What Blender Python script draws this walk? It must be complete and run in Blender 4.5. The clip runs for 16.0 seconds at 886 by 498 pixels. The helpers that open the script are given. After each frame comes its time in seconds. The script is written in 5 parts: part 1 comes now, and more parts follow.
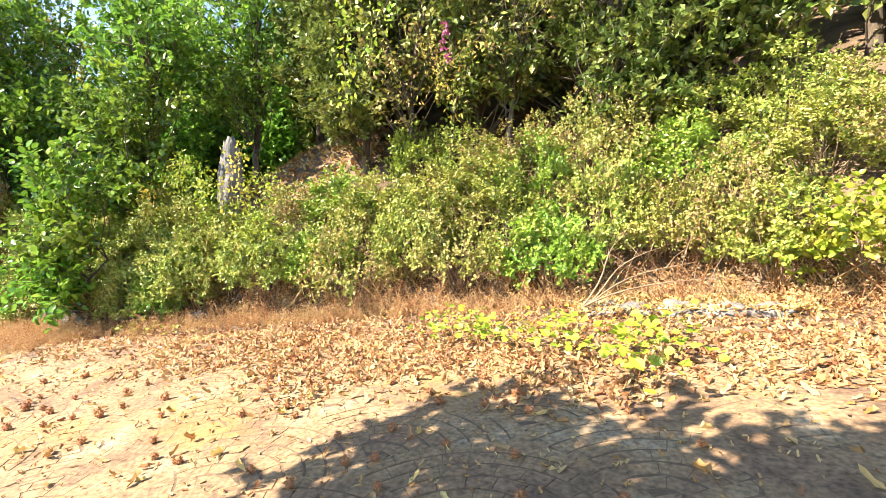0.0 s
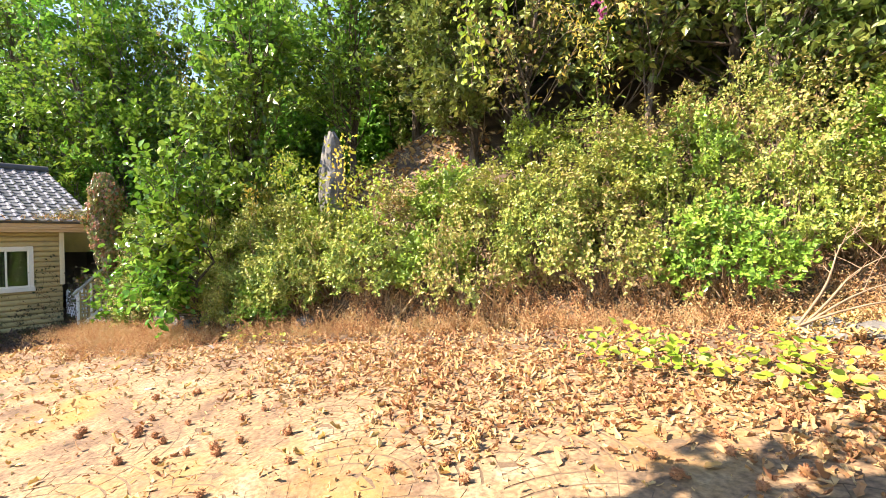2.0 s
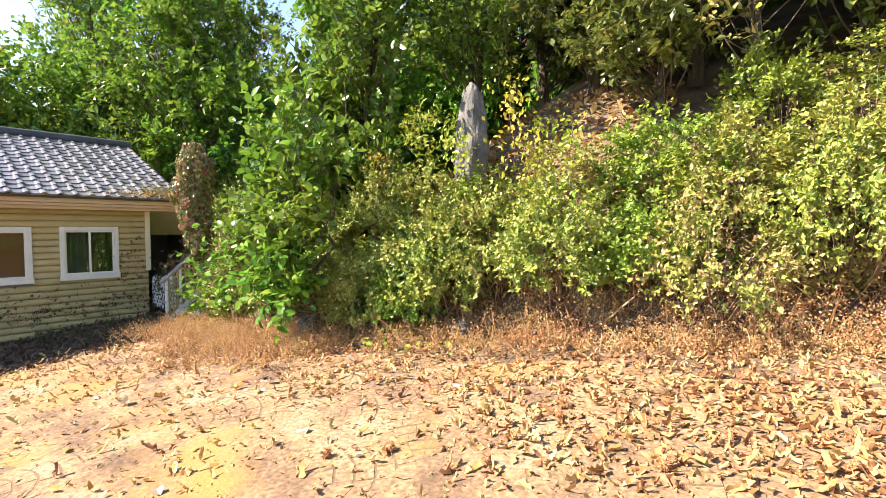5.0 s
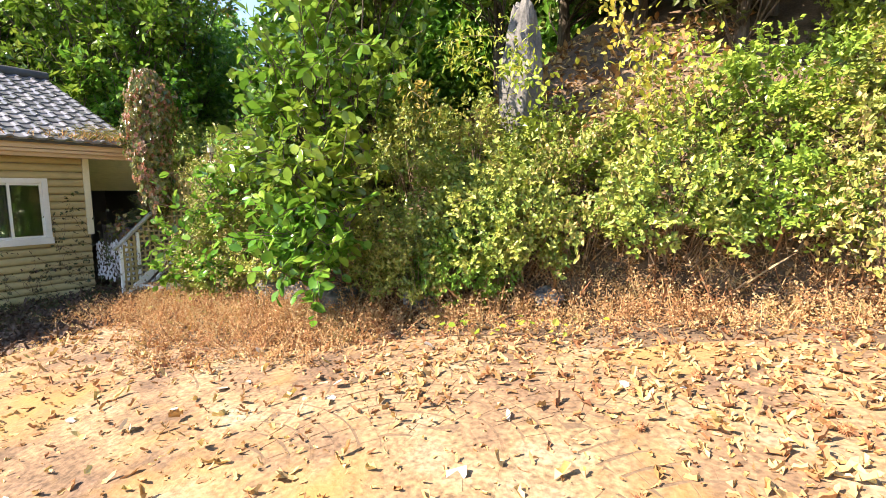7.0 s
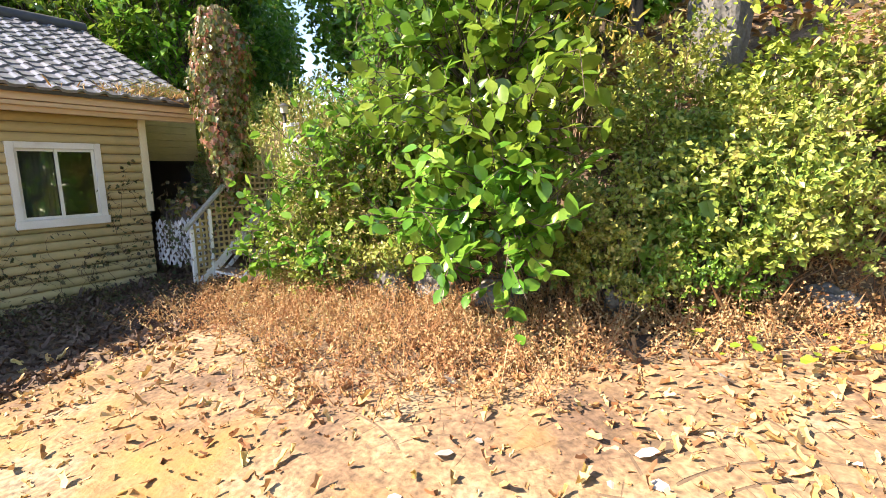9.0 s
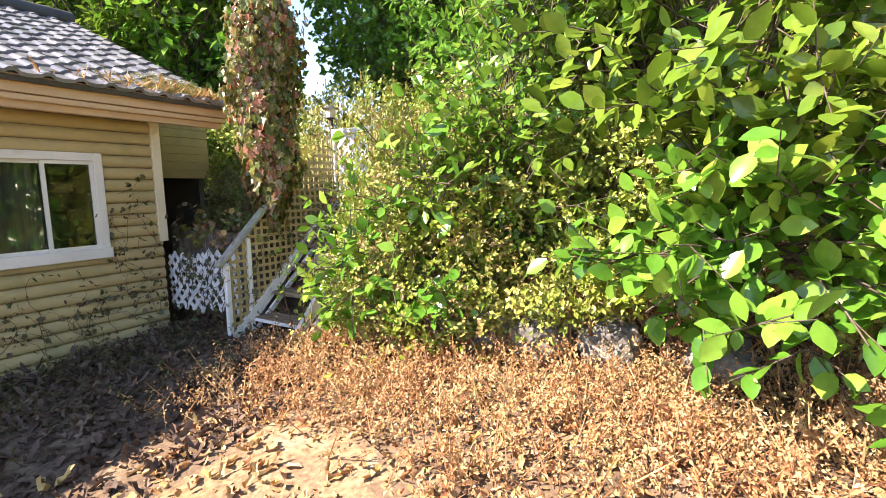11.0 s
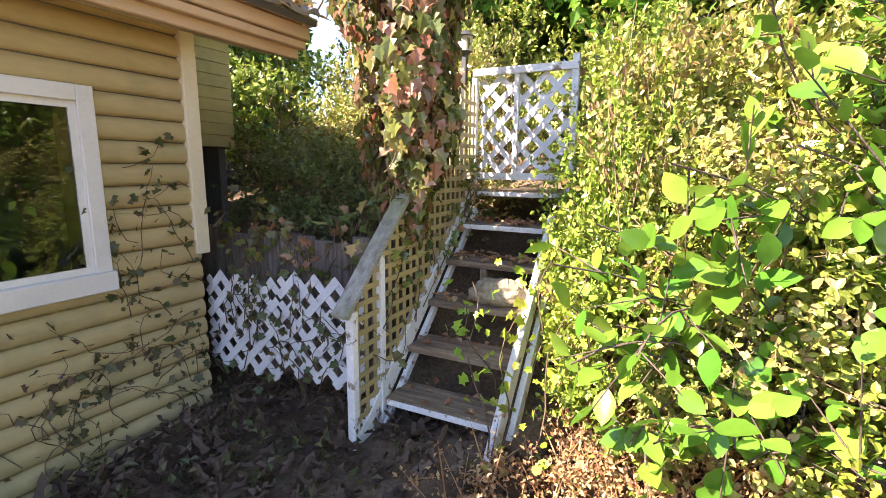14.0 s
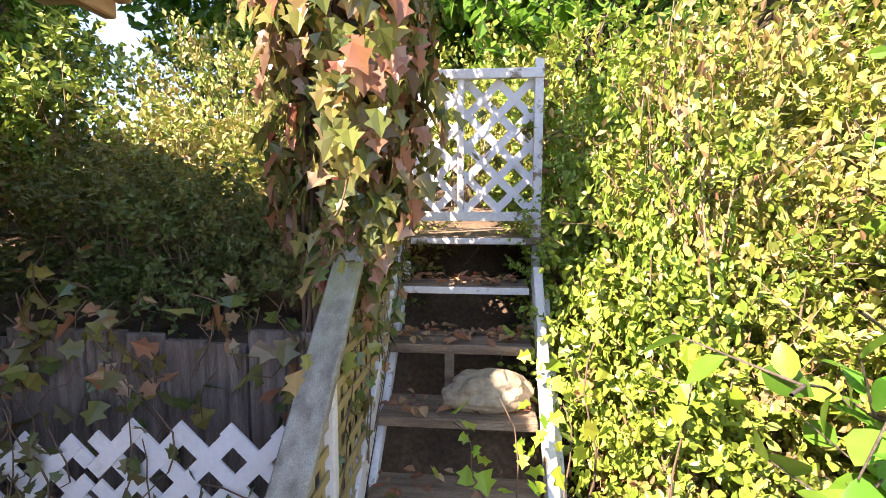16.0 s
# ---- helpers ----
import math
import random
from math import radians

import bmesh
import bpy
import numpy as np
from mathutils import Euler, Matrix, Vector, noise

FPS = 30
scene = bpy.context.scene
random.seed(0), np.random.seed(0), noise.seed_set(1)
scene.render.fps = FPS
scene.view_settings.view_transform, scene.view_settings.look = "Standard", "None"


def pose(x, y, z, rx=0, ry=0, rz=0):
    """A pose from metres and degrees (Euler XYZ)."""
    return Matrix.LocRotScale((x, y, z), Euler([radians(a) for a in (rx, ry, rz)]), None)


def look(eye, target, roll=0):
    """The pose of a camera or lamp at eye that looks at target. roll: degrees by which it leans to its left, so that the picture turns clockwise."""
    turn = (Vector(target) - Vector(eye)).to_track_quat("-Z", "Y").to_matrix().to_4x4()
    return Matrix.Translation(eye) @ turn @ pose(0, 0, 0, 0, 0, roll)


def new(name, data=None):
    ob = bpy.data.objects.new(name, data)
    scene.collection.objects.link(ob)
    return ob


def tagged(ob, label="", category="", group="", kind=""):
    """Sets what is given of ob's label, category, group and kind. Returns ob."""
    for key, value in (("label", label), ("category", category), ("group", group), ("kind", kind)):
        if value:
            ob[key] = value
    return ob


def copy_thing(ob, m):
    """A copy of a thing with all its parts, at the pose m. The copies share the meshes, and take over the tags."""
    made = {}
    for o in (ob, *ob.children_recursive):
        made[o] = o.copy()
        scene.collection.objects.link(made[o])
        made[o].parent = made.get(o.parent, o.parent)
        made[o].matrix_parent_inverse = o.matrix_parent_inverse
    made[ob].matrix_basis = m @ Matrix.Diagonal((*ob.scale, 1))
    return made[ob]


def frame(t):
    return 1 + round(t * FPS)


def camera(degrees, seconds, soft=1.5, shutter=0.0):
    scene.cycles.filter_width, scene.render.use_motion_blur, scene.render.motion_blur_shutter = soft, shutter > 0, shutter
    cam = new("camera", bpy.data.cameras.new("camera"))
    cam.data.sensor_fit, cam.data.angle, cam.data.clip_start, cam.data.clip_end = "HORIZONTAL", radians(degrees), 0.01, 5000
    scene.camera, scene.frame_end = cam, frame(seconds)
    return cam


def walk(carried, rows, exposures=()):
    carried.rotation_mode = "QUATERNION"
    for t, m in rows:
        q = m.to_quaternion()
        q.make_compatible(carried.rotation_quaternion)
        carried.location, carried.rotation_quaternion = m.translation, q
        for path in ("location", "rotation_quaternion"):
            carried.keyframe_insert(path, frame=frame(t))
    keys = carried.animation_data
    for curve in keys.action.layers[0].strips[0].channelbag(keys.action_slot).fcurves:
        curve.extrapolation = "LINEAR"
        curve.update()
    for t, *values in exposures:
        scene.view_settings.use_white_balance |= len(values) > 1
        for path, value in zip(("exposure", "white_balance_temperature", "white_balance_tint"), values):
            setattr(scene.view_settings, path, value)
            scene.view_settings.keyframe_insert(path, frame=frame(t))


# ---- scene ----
cam = camera(86.35, 16.0, soft=0.7)
# t, x, y, z, heading, pitch, lean
PATH = [
    (0.0, 0.000, 0.000, 1.418, 25.59, -1.54, -0.11),
    (0.5, -0.310, 0.151, 1.437, 28.08, -1.34, -0.35),
    (1.0, -0.654, 0.309, 1.450, 31.19, -1.36, -0.59),
    (1.5, -0.918, 0.397, 1.441, 33.44, -1.00, -0.48),
    (2.0, -1.189, 0.529, 1.402, 34.40, -1.44, -0.56),
    (2.5, -1.553, 0.732, 1.370, 35.43, -2.50, -0.12),
    (3.0, -1.953, 0.828, 1.339, 35.95, -2.38, 0.06),
    (3.5, -2.378, 0.885, 1.321, 37.46, -1.96, 0.12),
    (4.0, -2.851, 0.952, 1.332, 38.48, -1.23, 0.20),
    (4.5, -3.328, 0.948, 1.298, 38.81, -1.74, 0.07),
    (5.0, -3.826, 0.994, 1.247, 39.77, -2.49, -0.04),
    (5.2, -4.022, 1.026, 1.244, 39.86, -2.63, 0.27),
    (7.3, -6.003, 1.168, 1.071, 31.74, -8.00, -0.07),
    (7.5, -6.188, 1.194, 1.057, 31.77, -8.48, 0.01),
    (8.0, -6.717, 1.290, 1.043, 32.54, -8.96, 0.68),
    (8.5, -7.243, 1.333, 1.014, 32.93, -8.97, 0.24),
    (9.0, -7.763, 1.404, 0.979, 33.81, -9.91, -0.29),
    (9.2, -7.973, 1.455, 0.997, 33.88, -9.98, -0.22),
    (11.3, -9.884, 1.858, 0.907, 30.44, -7.41, -0.60),
    (11.5, -10.059, 1.916, 0.897, 30.45, -7.80, -0.51),
    (12.0, -10.513, 2.142, 0.896, 31.34, -8.52, 0.10),
    (12.5, -10.978, 2.316, 0.867, 32.47, -8.99, 0.53),
    (13.0, -11.405, 2.467, 0.853, 32.12, -9.73, 1.00),
    (13.5, -11.829, 2.623, 0.877, 29.93, -10.06, 1.28),
    (14.0, -12.232, 2.734, 0.922, 26.67, -9.93, 0.52),
    (14.5, -12.578, 2.919, 0.893, 20.94, -9.39, -0.50),
    (15.0, -12.882, 3.114, 0.913, 12.70, -7.36, -0.17),
    (15.5, -13.098, 3.307, 0.917, 8.50, -6.80, -0.15),
    (16.0, -13.183, 3.516, 0.927, 5.27, -5.60, 0.09),
]
walk(cam, [(t, pose(x, y, z, 90 + p, 0, h) @ pose(0, 0, 0, 0, 0, r)) for t, x, y, z, h, p, r in PATH],
     [(0.0, 2.08, 7250, 16), (2.0, 1.87, 7250, 19), (9.2, 1.8, 7200, 19), (11.5, 2.1, 7100, 24), (13.0, 2.22, 7100, 26), (16.0, 2.18, 7150, 28)])

# ---- light ----
SUN = Vector((-0.46, -0.5, 0.605)).normalized()
world = bpy.data.worlds.new("world")
scene.world = world
world.use_nodes = True
wn = world.node_tree
sky = wn.nodes.new("ShaderNodeTexSky")
sky.sky_type, sky.sun_disc = "NISHITA", False
sky.sun_elevation, sky.sun_rotation = math.asin(SUN.z), math.atan2(SUN.x, SUN.y)
sky.air_density, sky.dust_density, sky.ozone_density = 1.0, 0.2, 3.0
wn.nodes["Background"].inputs["Strength"].default_value = 0.125
wn.links.new(sky.outputs[0], wn.nodes["Background"].inputs["Color"])
lamp = bpy.data.lights.new("sun", "SUN")
lamp.energy, lamp.angle, lamp.color = 4.8, radians(0.5), (1.0, 0.93, 0.8)
new("sun", lamp).matrix_world = look(SUN * 40, (0, 0, 0))


# ---- materials ----
def mat(name, cols, scale=4.0, rough=0.8, bump=0.25, fine=70.0, metal=0.0, vary=0.0, stretch=(1, 1, 1), trans=0.0, pick="", spec=0.5, stain=None, placed=False, single=0.5):
    """A surface: cols is a row of base colours met by coarse noise, or picked for each leaf or object."""
    m = bpy.data.materials.new(name)
    m.use_nodes = True
    n, l = m.node_tree.nodes, m.node_tree.links
    b = n["Principled BSDF"]
    co = n.new("ShaderNodeTexCoord")
    mp = n.new("ShaderNodeMapping")
    mp.inputs["Scale"].default_value = stretch
    where = n.new("ShaderNodeNewGeometry").outputs["Position"] if placed else co.outputs["Object"]
    l.new(where, mp.inputs["Vector"])
    t1 = n.new("ShaderNodeTexNoise")
    t1.inputs["Scale"].default_value, t1.inputs["Detail"].default_value = scale, 6
    t2 = n.new("ShaderNodeTexNoise")
    t2.inputs["Scale"].default_value, t2.inputs["Detail"].default_value = fine, 3
    for t in (t1, t2):
        l.new(mp.outputs[0], t.inputs["Vector"])
    ramp = n.new("ShaderNodeValToRGB")
    e = ramp.color_ramp.elements
    k = len(cols)
    lo, hi = (0.0, 1.0) if pick else (0.3, 0.7)
    while len(e) < k:
        e.new(0.5)
    for i, c in enumerate(cols):
        e[i].position = lo + (hi - lo) * i / max(1, k - 1)
        e[i].color = (*c, 1)
    if pick == "island":
        # leaves of one patch are alike, and each differs a little
        geo = n.new("ShaderNodeNewGeometry")
        patch = n.new("ShaderNodeTexNoise")
        patch.inputs["Scale"].default_value, patch.inputs["Detail"].default_value = 2.4, 3
        l.new(geo.outputs["Position"], patch.inputs["Vector"])
        even = n.new("ShaderNodeMapRange")
        even.inputs["From Min"].default_value, even.inputs["From Max"].default_value = 0.34, 0.66
        l.new(patch.outputs["Fac"], even.inputs[0])
        both = n.new("ShaderNodeMix")
        both.inputs["Factor"].default_value = single
        l.new(even.outputs[0], both.inputs["A"])
        l.new(geo.outputs["Random Per Island"], both.inputs["B"])
        src = both.outputs["Result"]
    elif pick == "object":
        src = n.new("ShaderNodeObjectInfo").outputs["Random"]
    else:
        src = t1.outputs["Fac"]
    l.new(src, ramp.inputs[0])
    # fine grain in the lightness
    hsv = n.new("ShaderNodeHueSaturation")
    l.new(ramp.outputs[0], hsv.inputs["Color"])
    mr = n.new("ShaderNodeMapRange")
    mr.inputs["From Min"].default_value, mr.inputs["From Max"].default_value = 0.25, 0.75
    mr.inputs["To Min"].default_value, mr.inputs["To Max"].default_value = 1 - vary, 1 + vary
    l.new(t2.outputs["Fac"], mr.inputs[0])
    l.new(mr.outputs[0], hsv.inputs["Value"])
    if trans:  # each plant has its own tint
        oi = n.new("ShaderNodeObjectInfo")
        hs = n.new("ShaderNodeHueSaturation")
        for key, lo3, hi3 in (("Hue", 0.485, 0.525), ("Value", 0.85, 1.15)):
            r4 = n.new("ShaderNodeMapRange")
            r4.inputs["To Min"].default_value, r4.inputs["To Max"].default_value = lo3, hi3
            l.new(oi.outputs["Random"], r4.inputs[0])
            l.new(r4.outputs[0], hs.inputs[key])
        l.new(hsv.outputs[0], hs.inputs["Color"])
        hsv = hs
    col = hsv.outputs[0]
    if stain:
        c, sc, lo2, hi2 = stain
        t3 = n.new("ShaderNodeTexNoise")
        t3.inputs["Scale"].default_value, t3.inputs["Detail"].default_value = sc, 8
        t3.inputs["Roughness"].default_value = 0.65
        l.new(where, t3.inputs["Vector"])
        r3 = n.new("ShaderNodeMapRange")
        r3.inputs["From Min"].default_value, r3.inputs["From Max"].default_value = lo2, hi2
        l.new(t3.outputs["Fac"], r3.inputs[0])
        mx = n.new("ShaderNodeMix")
        mx.data_type = "RGBA"
        l.new(r3.outputs[0], mx.inputs["Factor"])
        l.new(col, mx.inputs["A"])
        mx.inputs["B"].default_value = (*c, 1)
        col = mx.outputs["Result"]
    l.new(col, b.inputs["Base Color"])
    b.inputs["Roughness"].default_value, b.inputs["Metallic"].default_value = rough, metal
    b.inputs["Specular IOR Level"].default_value = spec
    if bump:
        bp = n.new("ShaderNodeBump")
        bp.inputs["Strength"].default_value, bp.inputs["Distance"].default_value = bump, 0.01
        l.new(t2.outputs["Fac"], bp.inputs["Height"])
        l.new(bp.outputs[0], b.inputs["Normal"])
    if trans:
        tr = n.new("ShaderNodeBsdfTranslucent")
        l.new(col, tr.inputs["Color"])
        ms = n.new("ShaderNodeMixShader")
        ms.inputs[0].default_value = trans
        l.new(b.outputs[0], ms.inputs[1])
        l.new(tr.outputs[0], ms.inputs[2])
        l.new(ms.outputs[0], n["Material Output"].inputs["Surface"])
    return m


def glass_mat():
    m = bpy.data.materials.new("window_glass")
    m.use_nodes = True
    n, l = m.node_tree.nodes, m.node_tree.links
    fr = n.new("ShaderNodeFresnel")
    fr.inputs["IOR"].default_value = 1.6
    gl = n.new("ShaderNodeBsdfGlossy")
    gl.inputs["Roughness"].default_value = 0.02
    tp = n.new("ShaderNodeBsdfTransparent")
    tp.inputs["Color"].default_value = (0.7, 0.74, 0.72, 1)
    ms = n.new("ShaderNodeMixShader")
    l.new(fr.outputs[0], ms.inputs[0])
    l.new(tp.outputs[0], ms.inputs[1])
    l.new(gl.outputs[0], ms.inputs[2])
    l.new(ms.outputs[0], n["Material Output"].inputs["Surface"])
    return m


M_SOIL = mat("forest_soil", [(0.06, 0.04, 0.025), (0.13, 0.085, 0.05), (0.2, 0.14, 0.085)], 2.5, 0.95, 0.8, 40, vary=0.4)
M_PAVE = mat("stamped_concrete", [(0.14, 0.085, 0.052), (0.215, 0.135, 0.076), (0.27, 0.177, 0.092), (0.285, 0.225, 0.145)], 2.2, 0.85, 0.8, 30, vary=0.55, stain=((0.33, 0.185, 0.055), 0.7, 0.54, 0.7), placed=True)
M_JOINT = mat("dark_joint_dirt", [(0.12, 0.08, 0.047), (0.175, 0.117, 0.07)], 1.5, 0.95, 0.7, 38, vary=0.3, placed=True)
M_SAND = mat("sand_drift", [(0.115, 0.072, 0.042), (0.185, 0.115, 0.065), (0.255, 0.167, 0.088), (0.28, 0.215, 0.135)], 2.2, 0.95, 0.9, 30, vary=0.55, stain=((0.33, 0.185, 0.055), 0.7, 0.54, 0.7), placed=True)
M_SIDING = mat("cream_painted_siding", [(0.38, 0.285, 0.125), (0.45, 0.345, 0.155), (0.5, 0.405, 0.21)], 1.2, 0.6, 0.15, 45, vary=0.07, stretch=(1, 0.25, 1), stain=((0.24, 0.23, 0.1), 1.6, 0.52, 0.8), placed=True)
M_TRIMC = mat("cream_trim", [(0.66, 0.58, 0.38), (0.72, 0.65, 0.46)], 2, 0.6, 0.1, 50, vary=0.05)
M_FASCIA = mat("tan_fascia", [(0.5, 0.34, 0.19), (0.58, 0.42, 0.26)], 2, 0.6, 0.15, 40, vary=0.08, stretch=(1, 0.1, 1))
M_WHITE = mat("white_window_frame", [(0.62, 0.59, 0.52), (0.7, 0.68, 0.62)], 3, 0.45, 0.05, 60, vary=0.04, stain=((0.45, 0.4, 0.3), 2.5, 0.6, 0.8))
M_LATT = mat("white_painted_lattice", [(0.6, 0.61, 0.63), (0.72, 0.73, 0.74)], 5, 0.6, 0.15, 60, vary=0.06, stain=((0.35, 0.33, 0.25), 6, 0.6, 0.75))
M_PEEL = mat("peeling_white_paint", [(0.78, 0.78, 0.76), (0.7, 0.69, 0.65)], 7, 0.65, 0.4, 60, vary=0.1, stain=((0.27, 0.2, 0.14), 12, 0.56, 0.62))
M_GREY = mat("weathered_grey_wood", [(0.22, 0.2, 0.16), (0.34, 0.32, 0.26), (0.43, 0.42, 0.35)], 5, 0.8, 0.8, 60, vary=0.3, stretch=(6, 0.6, 6), stain=((0.3, 0.36, 0.17), 3, 0.45, 0.7))
M_TREAD = mat("weathered_brown_tread", [(0.15, 0.1, 0.065), (0.24, 0.17, 0.11), (0.33, 0.25, 0.17)], 5, 0.85, 0.7, 55, vary=0.3, stretch=(0.7, 6, 6))
M_BOARD = mat("grey_fence_boards", [(0.1, 0.075, 0.062), (0.17, 0.135, 0.115), (0.24, 0.2, 0.18)], 5, 0.9, 0.8, 50, vary=0.3, stretch=(7, 7, 0.6))
M_TILE = mat("glazed_grey_roof_tile", [(0.1, 0.105, 0.12), (0.15, 0.155, 0.175), (0.2, 0.2, 0.22)], 5, 0.28, 0.15, 60, vary=0.2, pick="object", spec=0.7)
M_TILE2 = mat("glazed_grey_roof_tile_far", [(0.1, 0.105, 0.12), (0.15, 0.155, 0.175), (0.2, 0.2, 0.22)], 5, 0.28, 0.15, 60, vary=0.2, pick="island", spec=0.7)
M_DARKM = mat("dark_grey_metal", [(0.04, 0.04, 0.045), (0.07, 0.07, 0.07)], 4, 0.5, 0.1, 50)
# dark colour that stands for dimness in rooms, porch and board gaps
M_DARKIN = mat("shade_dark_wall", [(0.14, 0.13, 0.12), (0.2, 0.19, 0.17)], 1, 0.9, 0)
M_CURT = mat("grey_curtain", [(0.12, 0.12, 0.115), (0.18, 0.18, 0.175)], 3, 0.9, 0.1, 60)
M_GLASS = glass_mat()
M_ROCK = mat("grey_boulder", [(0.08, 0.08, 0.077), (0.14, 0.136, 0.128), (0.22, 0.21, 0.196)], 4, 0.9, 0.9, 30, vary=0.3)
M_ROCKB = mat("buff_stone", [(0.22, 0.17, 0.11), (0.31, 0.25, 0.16), (0.38, 0.32, 0.22)], 6, 0.9, 0.8, 40, vary=0.25)
M_WALLROCK = mat("pale_stone_wall", [(0.08, 0.075, 0.068), (0.17, 0.16, 0.143), (0.28, 0.26, 0.235)], 3, 0.9, 1.0, 25, vary=0.35)
M_BARK = mat("grey_brown_bark", [(0.054, 0.039, 0.027), (0.102, 0.078, 0.054), (0.15, 0.12, 0.09)], 6, 0.95, 1.0, 40, vary=0.3, stretch=(3, 3, 0.6))
M_TWIG = mat("dry_twigs", [(0.2, 0.13, 0.08), (0.33, 0.24, 0.15)], 6, 0.9, 0.2, 40, vary=0.2)
M_VINE = mat("brown_vine_stem", [(0.1, 0.065, 0.04), (0.17, 0.11, 0.07)], 6, 0.9, 0.2, 40, vary=0.2)


def leafmat(name, cols, rough=0.42, trans=0.2, single=0.5):
    return mat(name, cols, 6, rough, 0.0, 25, vary=0.12, pick="island", trans=trans, single=single)


L_SHRUB = leafmat("small_shrub_leaves", [(0.07, 0.12, 0.024), (0.14, 0.21, 0.034), (0.23, 0.29, 0.045), (0.34, 0.37, 0.065), (0.42, 0.41, 0.1), (0.38, 0.26, 0.11)], single=0.6)
L_DRYSHRUB = leafmat("yellowing_shrub_leaves", [(0.1, 0.14, 0.03), (0.2, 0.25, 0.042), (0.31, 0.33, 0.065), (0.39, 0.35, 0.1), (0.34, 0.2, 0.095), (0.44, 0.34, 0.17)], 0.5, single=0.65)
L_GREEN = leafmat("green_shrub_leaves", [(0.08, 0.15, 0.022), (0.16, 0.26, 0.03), (0.26, 0.37, 0.045), (0.37, 0.44, 0.07)], 0.38)
L_BOX = leafmat("yellow_green_small_leaves", [(0.11, 0.18, 0.028), (0.21, 0.3, 0.04), (0.29, 0.38, 0.05), (0.38, 0.44, 0.07)], 0.4, 0.26)
L_BIG = leafmat("large_glossy_leaves", [(0.06, 0.15, 0.018), (0.11, 0.24, 0.025), (0.18, 0.32, 0.04), (0.29, 0.41, 0.06)], 0.2, 0.34, single=0.7)
L_TREE = leafmat("tree_leaves", [(0.055, 0.125, 0.02), (0.105, 0.215, 0.028), (0.18, 0.32, 0.04), (0.29, 0.42, 0.05)], 0.28, 0.4)
L_CONIFER = leafmat("dark_evergreen_leaves", [(0.06, 0.105, 0.024), (0.11, 0.17, 0.034), (0.19, 0.24, 0.05), (0.3, 0.28, 0.075)], 0.4, 0.32)
# leaf colours darkened to stand for the house's shadow on these shrubs
L_SHADE = leafmat("shade_darkened_leaves", [(0.07, 0.11, 0.03), (0.12, 0.165, 0.042), (0.19, 0.22, 0.06), (0.28, 0.24, 0.085)], 0.42, 0.25)
L_AUTUMN = leafmat("autumn_tree_leaves", [(0.182, 0.221, 0.039), (0.416, 0.351, 0.052), (0.546, 0.39, 0.065), (0.455, 0.208, 0.065)], 0.5, 0.4)
L_YELLOW = leafmat("yellow_green_leaves", [(0.14, 0.25, 0.02), (0.22, 0.34, 0.03), (0.32, 0.4, 0.04), (0.4, 0.4, 0.055), (0.12, 0.22, 0.025)], 0.45, 0.35)
L_IVY = leafmat("red_and_green_ivy_leaves", [(0.06, 0.1, 0.03), (0.11, 0.16, 0.045), (0.2, 0.24, 0.06), (0.36, 0.31, 0.09), (0.14, 0.19, 0.055), (0.5, 0.33, 0.21), (0.42, 0.17, 0.09), (0.13, 0.18, 0.05), (0.2, 0.11, 0.06)], 0.22, 0.32, 0.85)
L_LITTER = leafmat("fallen_brown_leaves", [(0.16, 0.065, 0.03), (0.33, 0.15, 0.065), (0.45, 0.255, 0.105), (0.53, 0.355, 0.155), (0.58, 0.44, 0.225)], 0.7, 0.12, 0.7)
L_DRYGRASS = leafmat("dry_brown_weeds", [(0.2, 0.1, 0.045), (0.38, 0.2, 0.085), (0.5, 0.29, 0.12), (0.57, 0.38, 0.17), (0.6, 0.47, 0.25), (0.35, 0.33, 0.1)], 0.75, 0.3, 0.7)
L_PURPLE = leafmat("magenta_flowers", [(0.3, 0.03, 0.12), (0.42, 0.06, 0.2)], 0.5, 0.3)
# the same litter in darker colours, with the house's shade put into them
L_SHADELITTER = leafmat("shade_dark_leaf_litter", [(0.045, 0.026, 0.017), (0.085, 0.05, 0.032), (0.14, 0.085, 0.055), (0.24, 0.16, 0.11)], 0.75, 0.1)
L_PALE = leafmat("bleached_pale_leaves", [(0.42, 0.38, 0.32), (0.52, 0.48, 0.42), (0.58, 0.55, 0.5)], 0.7, 0.1)
M_BURR = mat("brown_chestnut_burr", [(0.27, 0.115, 0.05), (0.42, 0.2, 0.09)], 20, 0.9, 0.3, 80, vary=0.3)


# ---- mesh helpers ----
def mesh_of(name, verts, faces, material, smooth=False):
    """A mesh from number arrays; faces all have the same number of corners."""
    v, f = np.asarray(verts, dtype=np.float32).reshape(-1, 3), np.asarray(faces, dtype=np.int32)
    me = bpy.data.meshes.new(name)
    k = f.shape[1]
    me.vertices.add(len(v))
    me.vertices.foreach_set("co", v.ravel())
    me.loops.add(f.size)
    me.loops.foreach_set("vertex_index", f.ravel())
    me.polygons.add(len(f))
    me.polygons.foreach_set("loop_start", np.arange(0, f.size, k, dtype=np.int32))
    me.polygons.foreach_set("use_smooth", np.full(len(f), smooth, dtype=bool))
    me.update(calc_edges=True)
    me.materials.append(material)
    return me


def thing(name, label, category, at=None, group="", kind=""):
    ob = new(name)
    ob.empty_display_size = 0.1
    if at is not None:
        ob.matrix_basis = at
    return tagged(ob, label, category, group, kind)


def under(name, me, parent, label="", m=None):
    ob = new(name, me)
    ob.parent = parent
    if m is not None:
        ob.matrix_basis = m
    if label:
        ob["label"] = label
    return ob


